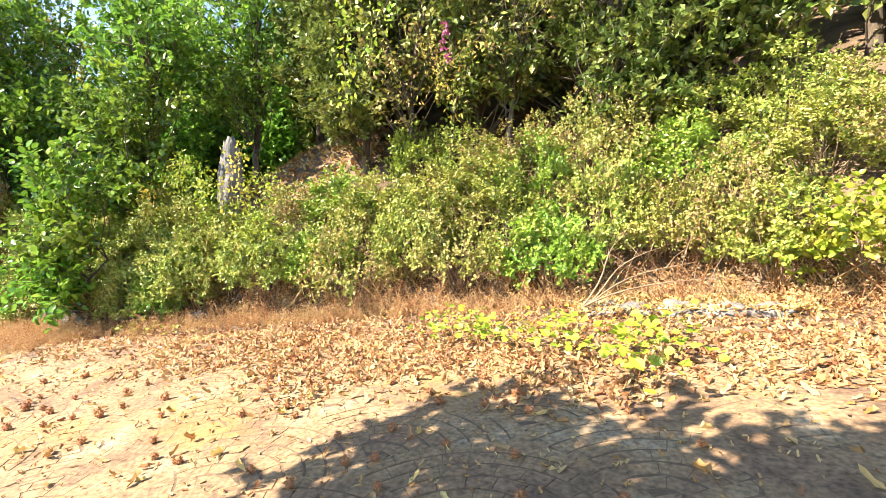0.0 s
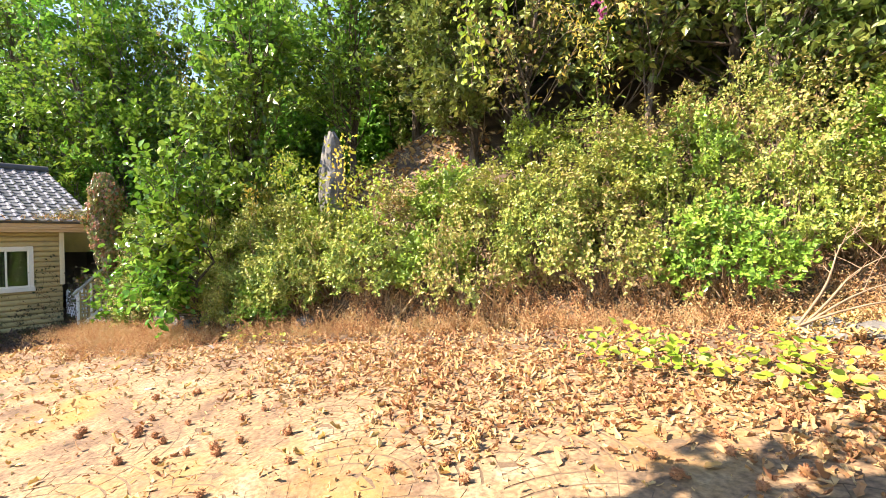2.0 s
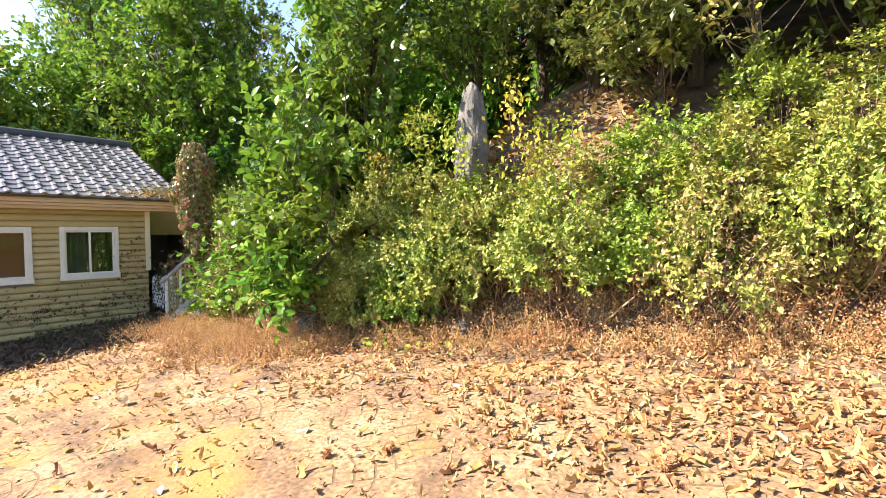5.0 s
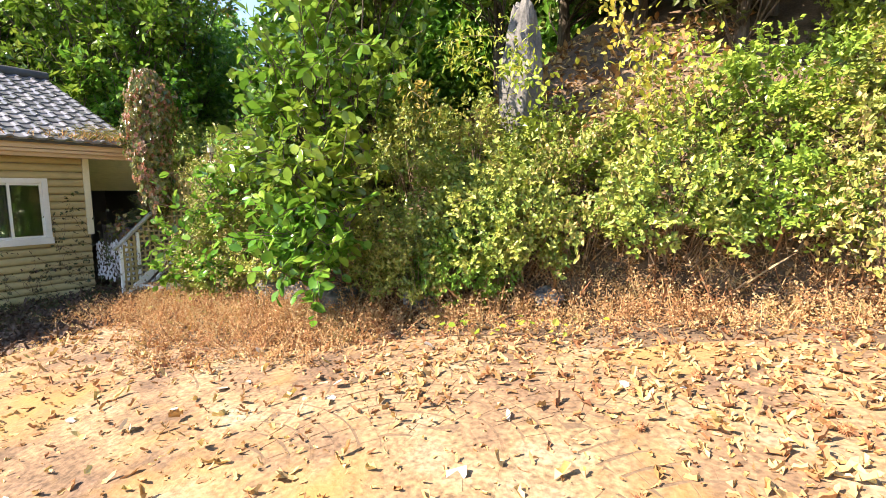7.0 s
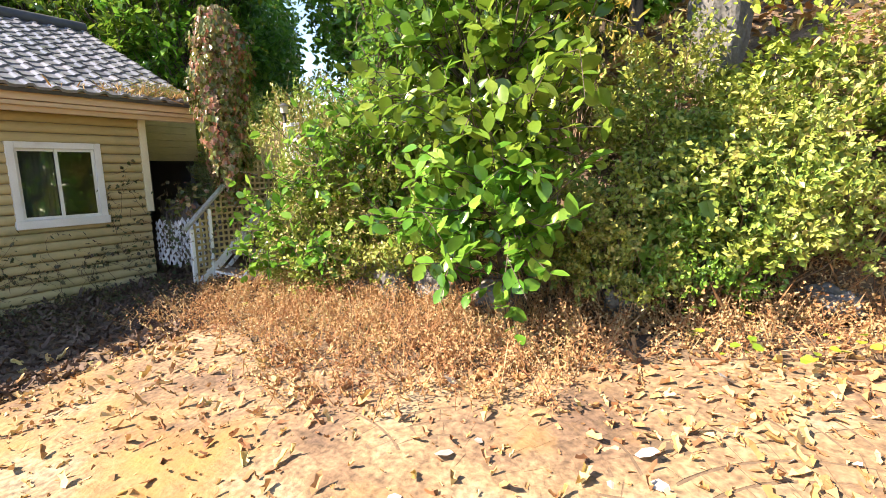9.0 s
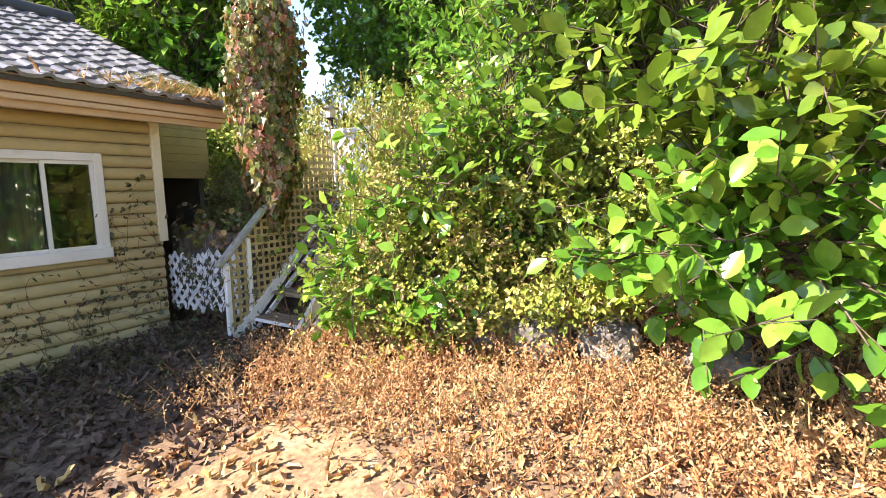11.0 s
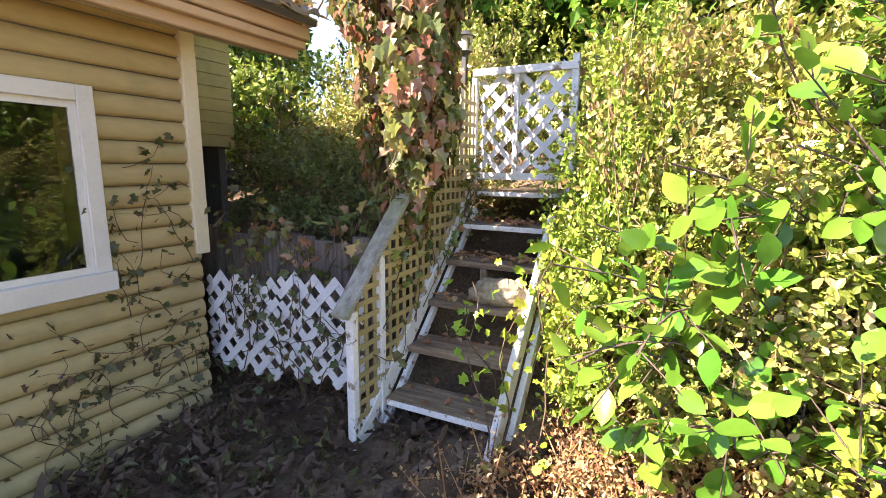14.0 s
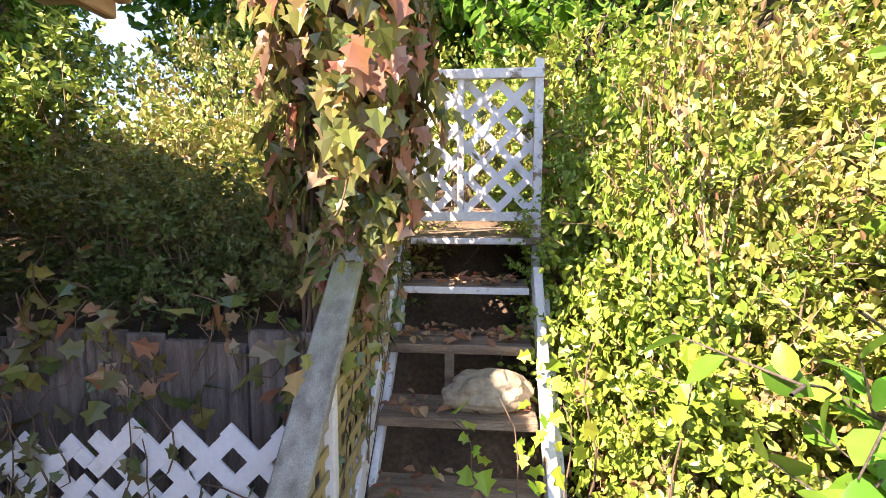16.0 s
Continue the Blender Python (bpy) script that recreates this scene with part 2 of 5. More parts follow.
def part(name, bm, material, parent=None, label="", m=None):
    me = bpy.data.meshes.new(name)
    bm.to_mesh(me)
    bm.free()
    me.materials.append(material)
    return under(name, me, parent, label, m) if parent else new(name, me)


def box(bm, x0, x1, y0, y1, z0, z1, m=None, bevel=0.0):
    t = Matrix.Translation(((x0 + x1) / 2, (y0 + y1) / 2, (z0 + z1) / 2)) @ Matrix.Diagonal((abs(x1 - x0), abs(y1 - y0), abs(z1 - z0), 1))
    if m is not None:
        t = m @ t
    made = bmesh.ops.create_cube(bm, size=1.0, matrix=t)
    if bevel:
        es = list({e for v in made["verts"] for e in v.link_edges})
        bmesh.ops.bevel(bm, geom=es, offset=bevel, segments=1, affect="EDGES")
    return bm


def boxed(x0, x1, y0, y1, z0, z1, bevel=0.0, m=None):
    return box(bmesh.new(), x0, x1, y0, y1, z0, z1, m, bevel)


def beam(bm, a, b, w, h, up=(0, 0, 1), bevel=0.003):
    """A squared timber from a to b, w wide and h high."""
    a, b = Vector(a), Vector(b)
    d = (b - a)
    y = d.normalized()
    x = y.cross(Vector(up)).normalized()
    z = x.cross(y)
    r = Matrix((x, y, z)).transposed().to_4x4()
    return box(bm, -w / 2, w / 2, 0, d.length, -h / 2, h / 2, Matrix.Translation(a) @ r, bevel)


def tube(points, radii, sides=6):
    """Vertices and quad faces of a bent, tapering stem."""
    vs, fs = [], []
    pts = [Vector(p) for p in points]
    for i, p in enumerate(pts):
        d = (pts[min(i + 1, len(pts) - 1)] - pts[max(i - 1, 0)]).normalized()
        s = d.orthogonal().normalized()
        u = d.cross(s)
        for k in range(sides):
            a = 2 * math.pi * k / sides
            vs.append(p + (s * math.cos(a) + u * math.sin(a)) * radii[i])
        if i:
            o = (i - 1) * sides
            for k in range(sides):
                k2 = (k + 1) % sides
                fs.append((o + k, o + k2, o + sides + k2, o + sides + k))
    return vs, fs


def tubes(name, runs, material, sides=5):
    vs, fs = [], []
    for pts, rad in runs:
        v, f = tube(pts, rad, sides)
        o = len(vs)
        vs += v
        fs += [tuple(i + o for i in q) for q in f]
    return mesh_of(name, [tuple(v) for v in vs], fs, material, True)


def unit(a):
    return a / np.maximum(np.linalg.norm(a, axis=1, keepdims=True), 1e-6)


# outlines of leaves: (along, across) of one half, tip last; each half is a fan folded on the midrib
SHAPES = {
    "broad": [(0.0, 0.0), (0.1, 0.13), (0.32, 0.29), (0.6, 0.3), (0.84, 0.16), (1.0, 0.0)],
    "kite": [(0.0, 0.0), (0.48, 0.31), (1.0, 0.0)],
    "dry": [(0.0, 0.0), (0.22, 0.25), (0.5, 0.15), (0.78, 0.21), (1.0, 0.0)],
    "oval": [(0.0, 0.0), (0.35, 0.3), (0.7, 0.24), (1.0, 0.0)],
    "long": [(0.0, 0.0), (0.4, 0.14), (0.75, 0.1), (1.0, 0.0)],
    "round": [(0.0, 0.0), (0.25, 0.42), (0.7, 0.4), (1.0, 0.0)],
    "lobed": [(0.0, 0.0), (0.08, 0.42), (0.4, 0.26), (0.56, 0.5), (0.72, 0.2), (1.0, 0.0)],
}


def leaves(name, centre, direction, normal, size, material, shape="oval", fold=0.18, droop=0.12, wide=1.0):
    """One mesh of many leaves: arrays of stalk ends, directions, upper sides and lengths."""
    c, d = np.asarray(centre, float), unit(np.asarray(direction, float))
    n = np.asarray(normal, float)
    n = unit(n - d * (n * d).sum(1, keepdims=True))
    s = np.cross(d, n)
    L = np.asarray(size, float).reshape(-1, 1)
    out = SHAPES[shape]
    k = len(out)
    cols = []
    for u, w in out:  # left edge from stalk to tip
        cols.append(c + L * (d * u - s * w * wide + n * (fold * w - droop * u * u)))
    for u, w in out[1:-1]:  # right edge
        cols.append(c + L * (d * u + s * w * (1.8 - wide if shape == "dry" else wide) + n * (fold * w - droop * u * u)))
    if k == 3:
        f = [(0, 1, 2, 3)]
    elif k == 4:
        f = [(0, 1, 2, 3), (0, 3, 5, 4)]
    elif shape == "lobed":
        f = [(0, 1, 2, 5), (2, 3, 4, 5), (0, 5, 7, 6), (7, 5, 9, 8)]
    else:
        for u, w in out[1:-1]:  # midrib
            cols.append(c + L * (d * u - n * (droop * u * u + 0.012)))
        a, b, e = 1, k, 2 * k - 2
        f = [(0, a, e, b)]
        for i in range(k - 3):
            f += [(a + i, a + i + 1, e + i + 1, e + i), (e + i, e + i + 1, b + i + 1, b + i)]
        f += [(a + k - 3, k - 1, b + k - 3, e + k - 3)]
    v = np.stack(cols, 1)
    m = v.shape[1]
    f = np.array(f)
    F = (f[None] + (np.arange(len(c)) * m)[:, None, None]).reshape(-1, 4)
    return mesh_of(name, v.reshape(-1, 3), F, material, shape == "broad")


RNG = np.random.default_rng(7)


def spread(n, r, jitter=0.5):
    return unit(RNG.normal(size=(n, 3))) * r


# ---- the lie of the land ----
def smooth(a, b, x):
    t = np.clip((x - a) / (b - a), 0, 1)
    return t * t * (3 - 2 * t)


BANK_X = [-40, -16, -14.2, -12.7, -11.0, -9.4, -8.0, -5.0, -3.0, 0.0, 1.5, 4.0, 12.0]
BANK_Y = [5.4, 5.3, 5.1, 5.2, 5.1, 5.0, 5.4, 6.1, 6.5, 6.9, 6.4, 5.8, 5.2]


def bank(x):
    """Where the foot of the slope runs."""
    return np.interp(x, BANK_X, BANK_Y)


def yard(x, y):
    """The paved yard: it falls towards the house and rises towards the slope."""
    x, y = np.clip(x, -22, 9), np.clip(y, -7, 9)
    return 0.0875 * x + 0.0898 * y + 0.00173 * x * x


def land(x, y):
    x, y = np.asarray(x, float), np.asarray(y, float)
    b = bank(x)
    base = yard(x, np.minimum(y, b))
    up = np.maximum(y - b, 0)
    steep = 0.85 + 0.3 * smooth(-12, -8, x)
    top = 1.15 + 0.6 * smooth(-12.5, -10.5, x) + 5.5 * smooth(-11, -7, x)
    rise = top * (1 - np.exp(-up * steep / top)) + 0.12 * up
    shelf = (x > -15.6) & (x < -13.72) & (y > 5.02)
    rise = np.where(shelf, np.maximum(rise, 0.88), rise)
    return base + rise + 0.02 * np.sin(x * 2.1 + y) * np.sin(y * 1.7)


def grid_mesh(name, xs, ys, fn, material):
    X, Y = np.meshgrid(xs, ys)
    Z = fn(X, Y)
    v = np.stack([X, Y, Z], -1).reshape(-1, 3)
    nx, ny = len(xs), len(ys)
    i = (np.arange(ny - 1)[:, None] * nx + np.arange(nx - 1)[None]).ravel()
    f = np.stack([i, i + 1, i + nx + 1, i + nx], 1)
    return mesh_of(name, v, f, material, True)


far = [-400, -150, -70, -45, -34, -28]
xs = np.array(far + list(np.arange(-25, 12, 0.2)) + [14, 18, 26, 40, 80, 200, 400])
ys = np.array([-400, -150, -60, -30, -16] + list(np.arange(-9, 14, 0.15)) + [15, 18, 24, 34, 60, 150, 400])
ground = new("ground", grid_mesh("ground", xs, ys, lambda x, y: land(x, y) - 0.03 - 0.05 * smooth(-13.2, -14, x) * (y > -5), M_SOIL))
tagged(ground, "brown forest soil under fallen leaves", "ground", kind="structure")


# paved yard: concrete stamped with fans of small setts
def pave_edge(x):
    return np.minimum(bank(x) - 0.95 - 0.55 * smooth(-8.5, -10, x), 5.2)


pxs, n_y = np.arange(-11.9, 6.4, 0.1), 100
V, dirt = [], []
for x in pxs:
    for j in range(n_y):
        y = -6 + (pave_edge(x) + 0.12 * math.sin(x * 3.1) + 6) * j / (n_y - 1)
        # sand lies over the setts in drifts
        sand = noise.noise((x * 0.55, y * 0.7, 3.0)) + 0.35 * noise.noise((x * 2.1, y * 2.3, 1.0)) + 0.1 + 0.4 * float(smooth(-4.0, -6.5, x))
        dirt.append(sand)
        V.append((x, y, float(yard(x, y)) - 0.0015 + min(0.006, max(-0.0015, 0.006 * sand))))
i = (np.arange(len(pxs) - 1)[:, None] * n_y + np.arange(n_y - 1)[None]).ravel()
pavement = new("pavement", mesh_of("pavement", V, np.stack([i, i + n_y, i + n_y + 1, i + 1], 1), M_JOINT, True))
pavement.data.materials.append(M_SAND)
dirt = np.array(dirt)
pavement.data.polygons.foreach_set("material_index", ((dirt[i] + dirt[i + n_y] + dirt[i + n_y + 1] + dirt[i + 1]) / 4 > 0.3).astype(np.int32))
tagged(pavement, "tan concrete yard stamped with fan-shaped setts", "pavement", kind="structure")


# ---- house ----
WX, WY1, EAVE = -14.84, 4.66, 1.66  # wall face, its far corner, underside of the eave
wall = thing("wall_east", "cream painted lap siding wall with ivy runners", "wall", kind="structure")
FLOORZ = -0.75
WIN = [(3.16, 4.09, 0.31, 1.285), (1.84, 2.77, 0.30, 1.28), (-1.6, -0.67, 0.30, 1.28)]


def wall_core():
    """The wall behind the boards, with the window openings left free."""
    bm = bmesh.new()
    cuts = sorted((a, b) for a, b, _, _ in WIN)
    y = -5.0
    for a, b in cuts:
        box(bm, WX - 0.15, WX - 0.02, y, a, FLOORZ, EAVE + 0.2)
        y = b
    box(bm, WX - 0.15, WX - 0.02, y, WY1 - 0.05, FLOORZ, EAVE + 0.2)
    for a, b in cuts:
        box(bm, WX - 0.15, WX - 0.02, a, b, FLOORZ, 0.30)
        box(bm, WX - 0.15, WX - 0.02, a, b, 1.28, EAVE + 0.2)
    return bm


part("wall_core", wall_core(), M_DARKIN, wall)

house = thing("house", "single-storey cream sided house with grey tiled roof", "house")
# rear wing set back beyond the corner: an open dim porch under a sided header
bm = bmesh.new()
box(bm, -16.62, -16.52, 4.6, 6.3, 1.1, 2.2)
header = part("porch_header", bm, M_SIDING, house, "cream sided header above the dim porch")
for k in range(9):
    part("board", boxed(-16.52, -16.5 + 0.006 * (k % 2), 4.6, 6.3, 1.1 + k * 0.118, 1.1 + k * 0.118 + 0.112), M_SIDING, header)
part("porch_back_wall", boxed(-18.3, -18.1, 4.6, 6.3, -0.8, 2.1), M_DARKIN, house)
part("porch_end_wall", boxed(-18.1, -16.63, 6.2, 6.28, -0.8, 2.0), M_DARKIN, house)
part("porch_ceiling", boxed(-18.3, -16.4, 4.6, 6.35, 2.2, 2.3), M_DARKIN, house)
part("end_wall", boxed(-20.6, WX - 0.16, WY1 - 0.15, WY1 - 0.02, FLOORZ, 2.1), M_SIDING, house)
part("back_wall", boxed(-20.7, -20.6, -5.0, WY1, FLOORZ, 1.9), M_SIDING, house)
part("front_wall", boxed(-20.6, WX - 0.16, -5.1, -5.0, FLOORZ, 1.9), M_SIDING, house)
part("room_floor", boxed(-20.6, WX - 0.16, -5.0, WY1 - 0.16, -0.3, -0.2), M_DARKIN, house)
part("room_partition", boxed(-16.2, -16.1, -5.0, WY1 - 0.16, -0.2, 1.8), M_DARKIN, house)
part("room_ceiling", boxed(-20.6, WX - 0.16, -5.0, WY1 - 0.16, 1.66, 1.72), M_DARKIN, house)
# corner board with a short hanging foot
part("corner_board", boxed(WX - 0.02, WX + 0.03, WY1 - 0.09, WY1, 0.385, EAVE, 0.004), M_TRIMC, house)

# eave: soffit, stepped fascia and gutter
bm = bmesh.new()
box(bm, WX, -14.56, -5.4, 5.22, EAVE, EAVE + 0.02)
part("soffit", bm, M_TRIMC, house)
for k, (x0, x1, z0, z1) in enumerate([(-14.6, -14.55, 1.60, 1.74), (-14.56, -14.5, 1.66, 1.71), (-14.56, -14.48, 1.715, 1.80), (-14.54, -14.43, 1.805, 1.85)]):
    part("fascia_board", boxed(x0, x1, -5.4, 5.22 + 0.02 * k, z0, z1, 0.006), M_FASCIA, house)
part("gable_board", beam(bmesh.new(), (-14.5, 5.2, 1.74), (-17.85, 5.2, 3.27), 0.05, 0.16), M_FASCIA, house)
bm = bmesh.new()
vs = [bm.verts.new(p) for p in ((WX, WY1 + 0.0, EAVE), (-20.6, WY1, EAVE), (-17.85, WY1, 3.1))]
bm.faces.new(vs)
bmesh.ops.solidify(bm, geom=bm.faces[:], thickness=0.1)
part("gable_wall", bm, M_SIDING, house)

# roof deck and tiles
RIDGE, EDGE = Vector((-17.9, 0, 3.33)), Vector((-14.42, 0, 1.84))
SL = (RIDGE - EDGE).length
SDIR = (RIDGE - EDGE).normalized()
SNORM = Vector((-SDIR.z, 0, SDIR.x)) * -1
if SNORM.z < 0:
    SNORM = -SNORM
bm = bmesh.new()
beam(bm, EDGE + Vector((0, 0, -0.03)) + Vector((0, -0.1, 0)), RIDGE + Vector((0, -0.1, -0.03)), 10.7, 0.04, (0, 0, 1), 0)
beam(bm, Vector((-21.4, -0.1, 1.8)), RIDGE + Vector((0, -0.1, -0.03)), 10.7, 0.04, (0, 0, 1), 0)
part("roof_deck", bm, M_DARKM, house)


def tile_verts():
    """One pantile, in (along the eave, up the slope, out): a flat pan, a raised roll and a thick nose."""
    prof = [(-0.115, 0.0), (-0.06, -0.006), (0.02, 0.0), (0.05, 0.022), (0.085, 0.028), (0.118, 0.006)]
    v = []
    for up, lift in ((0.0, 0.02), (0.25, 0.0)):
        for a, h in prof:
            v.append((a, up, h + lift))
    for a, h in prof:
        v.append((a, 0.0, h - 0.012))
    f = [(i, i + 1, i + 7, i + 6) for i in range(5)] + [(i + 12, i + 13, i + 1, i) for i in range(5)]
    return np.array(v), f


TV, TF = tile_verts()
TILE_ROT = Matrix((Vector((0, 1, 0)), SDIR, SNORM)).transposed()
rows_n, cols_n = 17, 46
tile_me = mesh_of("roof_tile", [tuple(TILE_ROT @ Vector(v)) for v in TV], TF, M_TILE, False)
roof = thing("roof", "glazed grey pantile roof with leaves caught on it", "roof", kind="structure")
fv, ff, made = [], [], 0
for r in range(rows_n):
    for c in range(cols_n):
        y = 5.22 - 0.12 - c * 0.23 + (0.0 if r % 2 else 0.02)
        p = EDGE + SDIR * (r * 0.222 - 0.03) + Vector((0, y, 0)) + SNORM * (0.012 + 0.004 * random.random())
        turn = Matrix.Rotation(random.gauss(0, 0.012), 4, "Z")
        if c < 18 and made < 300:
            under("tile", tile_me, roof, m=Matrix.Translation(p) @ turn)
            made += 1
        else:
            o = len(fv)
            fv += [tuple(p + TILE_ROT @ Vector(v)) for v in TV]
            ff += [tuple(i + o for i in q) for q in TF]
tagged(under("more_tiles", mesh_of("more_tiles", fv, ff, M_TILE2), roof), kind="stuff")
vs, fs = tube([(-17.9, -5.4, 3.38), (-17.9, 0, 3.37), (-17.9, 5.26, 3.38)], [0.11] * 3, 10)
under("ridge_cap", mesh_of("ridge_cap", [tuple(v) for v in vs], fs, M_DARKM, True), roof, "dark rounded ridge capping")


def window(a, b, z0, z1, k):
    """A white sliding window: outer casing, two sashes, the inner one screened."""
    w = thing("window_%d" % k, "white framed sliding window with dark panes", "window", kind="structure")
    x = WX
    bm = bmesh.new()
    box(bm, x - 0.06, x + 0.035, a, a + 0.075, z0, z1, bevel=0.004)
    box(bm, x - 0.06, x + 0.035, b - 0.075, b, z0, z1, bevel=0.004)
    box(bm, x - 0.06, x + 0.035, a + 0.075, b - 0.075, z1 - 0.075, z1, bevel=0.004)
    part("window_frame", bm, M_WHITE, w)
    part("window_sill", boxed(x - 0.06, x + 0.06, a - 0.01, b + 0.01, z0 - 0.03, z0 + 0.07, 0.006), M_WHITE, w)
    mid = (a + b) / 2
    for s, (y0, y1, dx) in enumerate(((a + 0.075, mid + 0.02, 0.0), (mid - 0.02, b - 0.075, 0.022))):
        bm = bmesh.new()
        t = 0.032
        z2, z3 = z0 + 0.07, z1 - 0.075
        box(bm, x - 0.03 + dx, x - 0.008 + dx, y0, y0 + t, z2, z3)
        box(bm, x - 0.03 + dx, x - 0.008 + dx, y1 - t, y1, z2, z3)
        box(bm, x - 0.03 + dx, x - 0.008 + dx, y0 + t, y1 - t, z2, z2 + t)
        box(bm, x - 0.03 + dx, x - 0.008 + dx, y0 + t, y1 - t, z3 - t, z3)
        sash = part("sash", bm, M_WHITE, w)
        pane = part("pane", boxed(x - 0.022 + dx, x - 0.017 + dx, y0 + t, y1 - t, z2 + t, z3 - t), M_GLASS, sash)
        pane.visible_shadow = False
    # curtain behind the first sash
    n = 30
    v, f = [], []
    for j in range(n + 1):
        y = a + 0.05 + (mid - a - 0.03) * j / n
        for z in (z0 - 0.05, z1):
            v.append((x - 0.2 + 0.015 * math.sin(j * 1.7), y, z))
        if j:
            o = 2 * j
            f.append((o - 2, o, o + 1, o - 1))
    under("curtain", mesh_of("curtain", v, f, M_CURT, True), w, "grey curtain behind the glass")
    return w


for k, (a, b, z0, z1) in enumerate(WIN):
    window(a, b, z0, z1, k + 1)


# ---- lattice, boards and stairs at the corner ----
def lattice(bm, x0, x1, z0, z1, y, step=0.1025, w=0.046, square=False):
    """Crossing laths clipped to a rectangle in the plane y."""
    def lath(p, q, dy):
        beam(bm, (p[0], y + dy, p[1]), (q[0], y + dy, q[1]), 0.007, w, (0, 0, 1) if abs(q[0] - p[0]) > 1e-4 else (1, 0, 0), 0)
    W, H = x1 - x0, z1 - z0
    if square:
        for k in range(int(W / step) + 1):
            lath((x0 + k * step, z0), (x0 + k * step, z1), 0.0)
        for k in range(int(H / step) + 1):
            lath((x0, z0 + k * step), (x1, z0 + k * step), 0.008)
        return
    s = step * 1.414
    c = -H
    while c < W:
        a0, a1 = max(0, c), min(W, c + H)
        if a1 - a0 > 0.02:
            lath((x0 + a0, z0 + a0 - c), (x0 + a1, z0 + a1 - c), 0.0)
            lath((x0 + a0, z1 - (a0 - c)), (x0 + a1, z1 - (a1 - c)), 0.008)
        c += s


fence = thing("lattice_fence", "white diagonal lattice panel with ivy, against old boards", "fence")
bm = bmesh.new()
lattice(bm, -14.92, -14.31, -0.37, 0.25, 4.70)
part("lattice_panel", bm, M_LATT, fence)
bm = bmesh.new()
lattice(bm, -14.285, -13.68, -0.31, 0.31, 4.69)
part("lattice_panel", bm, M_LATT, fence)

boards = thing("board_wall", "weathered grey upright boards holding back the slope", "retaining wall")
x = -15.3
k = 0
while x < -13.74:
    w = 0.13 + 0.03 * random.random()
    part("board", boxed(x, x + w - 0.006, 4.97 + 0.01 * (k % 2), 5.0 + 0.01 * (k % 2), -0.7, 0.45 + 0.06 * random.random(), 0.004), M_BOARD, boards)
    x += w
    k += 1

stairs = thing("garden_stairs", "weathered wooden stairs with peeling white stringers", "stairs")
SX0, SX1 = -13.6, -12.98
STEP = [(4.76 + 0.245 * k, -0.335 + 0.2165 * k) for k in range(6)]
for k, (y, z) in enumerate(STEP):
    if k < 5:
        part("tread", boxed(SX0, SX1, y + 0.004, y + 0.235, z - 0.04, z, 0.005), M_TREAD, stairs)
    if k in (0, 4, 5):
        part("nosing", boxed(SX0 + 0.02, SX1, y - 0.012, y, z - 0.036, z - 0.004, 0.003), M_PEEL, stairs, "flaking white painted edge strip")
part("landing", boxed(SX0 - 0.3, SX1 + 0.15, STEP[5][0] + 0.004, 7.0, STEP[5][1] - 0.04, STEP[5][1], 0.004), M_TREAD, stairs)


def slope_at(y):
    return -0.335 + (y - 4.76) * 0.2165 / 0.245


part("stringer", beam(bmesh.new(), (SX0 - 0.03, 4.55, slope_at(4.55) + 0.0), (SX0 - 0.03, 6.0, slope_at(6.0) + 0.0), 0.045, 0.11), M_PEEL, stairs)
part("stringer", beam(bmesh.new(), (SX0 - 0.0, 4.7, slope_at(4.7) - 0.16), (SX0 - 0.0, 6.0, slope_at(6.0) - 0.16), 0.03, 0.05), M_PEEL, stairs)
part("stringer", beam(bmesh.new(), (SX1 + 0.03, 4.66, -0.5), (SX1 + 0.03, 5.72, 0.6), 0.04, 0.11), M_PEEL, stairs)
part("stringer", beam(bmesh.new(), (SX1 + 0.075, 4.8, -0.52), (SX1 + 0.075, 5.8, 0.5), 0.035, 0.09), M_PEEL, stairs)
part("prop", boxed(-13.36, -13.32, 5.52, 5.56, 0.1, 0.30), M_TREAD, stairs)
# railing on the open side
rail = thing("stair_railing", "white railing with weathered grey handrail and square lattice", "railing")
RX = -13.62
part("post", boxed(RX - 0.025, RX + 0.02, 4.49, 4.535, -0.52, 0.22, 0.003), M_PEEL, rail)
part("post", boxed(RX - 0.02, RX + 0.02, 4.74, 4.78, -0.5, 0.46, 0.003), M_PEEL, rail)
part("handrail", beam(bmesh.new(), (RX + 0.0, 4.42, 0.215), (RX + 0.0, 5.12, 0.87), 0.095, 0.035, bevel=0.006), M_GREY, rail)
bm = bmesh.new()
for j in range(20):
    y = 4.56 + j * 0.075
    zt, zb = min(0.22 + (y - 4.49) * 0.93, 1.5), slope_at(y) + 0.02
    beam(bm, (RX - 0.005, y, zb), (RX - 0.005, y, zt), 0.028, 0.006, (1, 0, 0), 0)
for j in range(24):
    z = -0.36 + j * 0.075
    y0 = max(4.55, 4.49 + (z - 0.2) / 0.93)
    y1 = min(6.0, 4.76 + (z + 0.3) * 0.245 / 0.2165)
    if y1 > y0 + 0.05:
        beam(bm, (RX + 0.003, y0, z), (RX + 0.003, y1, z), 0.006, 0.028, (0, 0, 1), 0)
part("rail_lattice", bm, M_SIDING, rail, "cream square lattice infill")

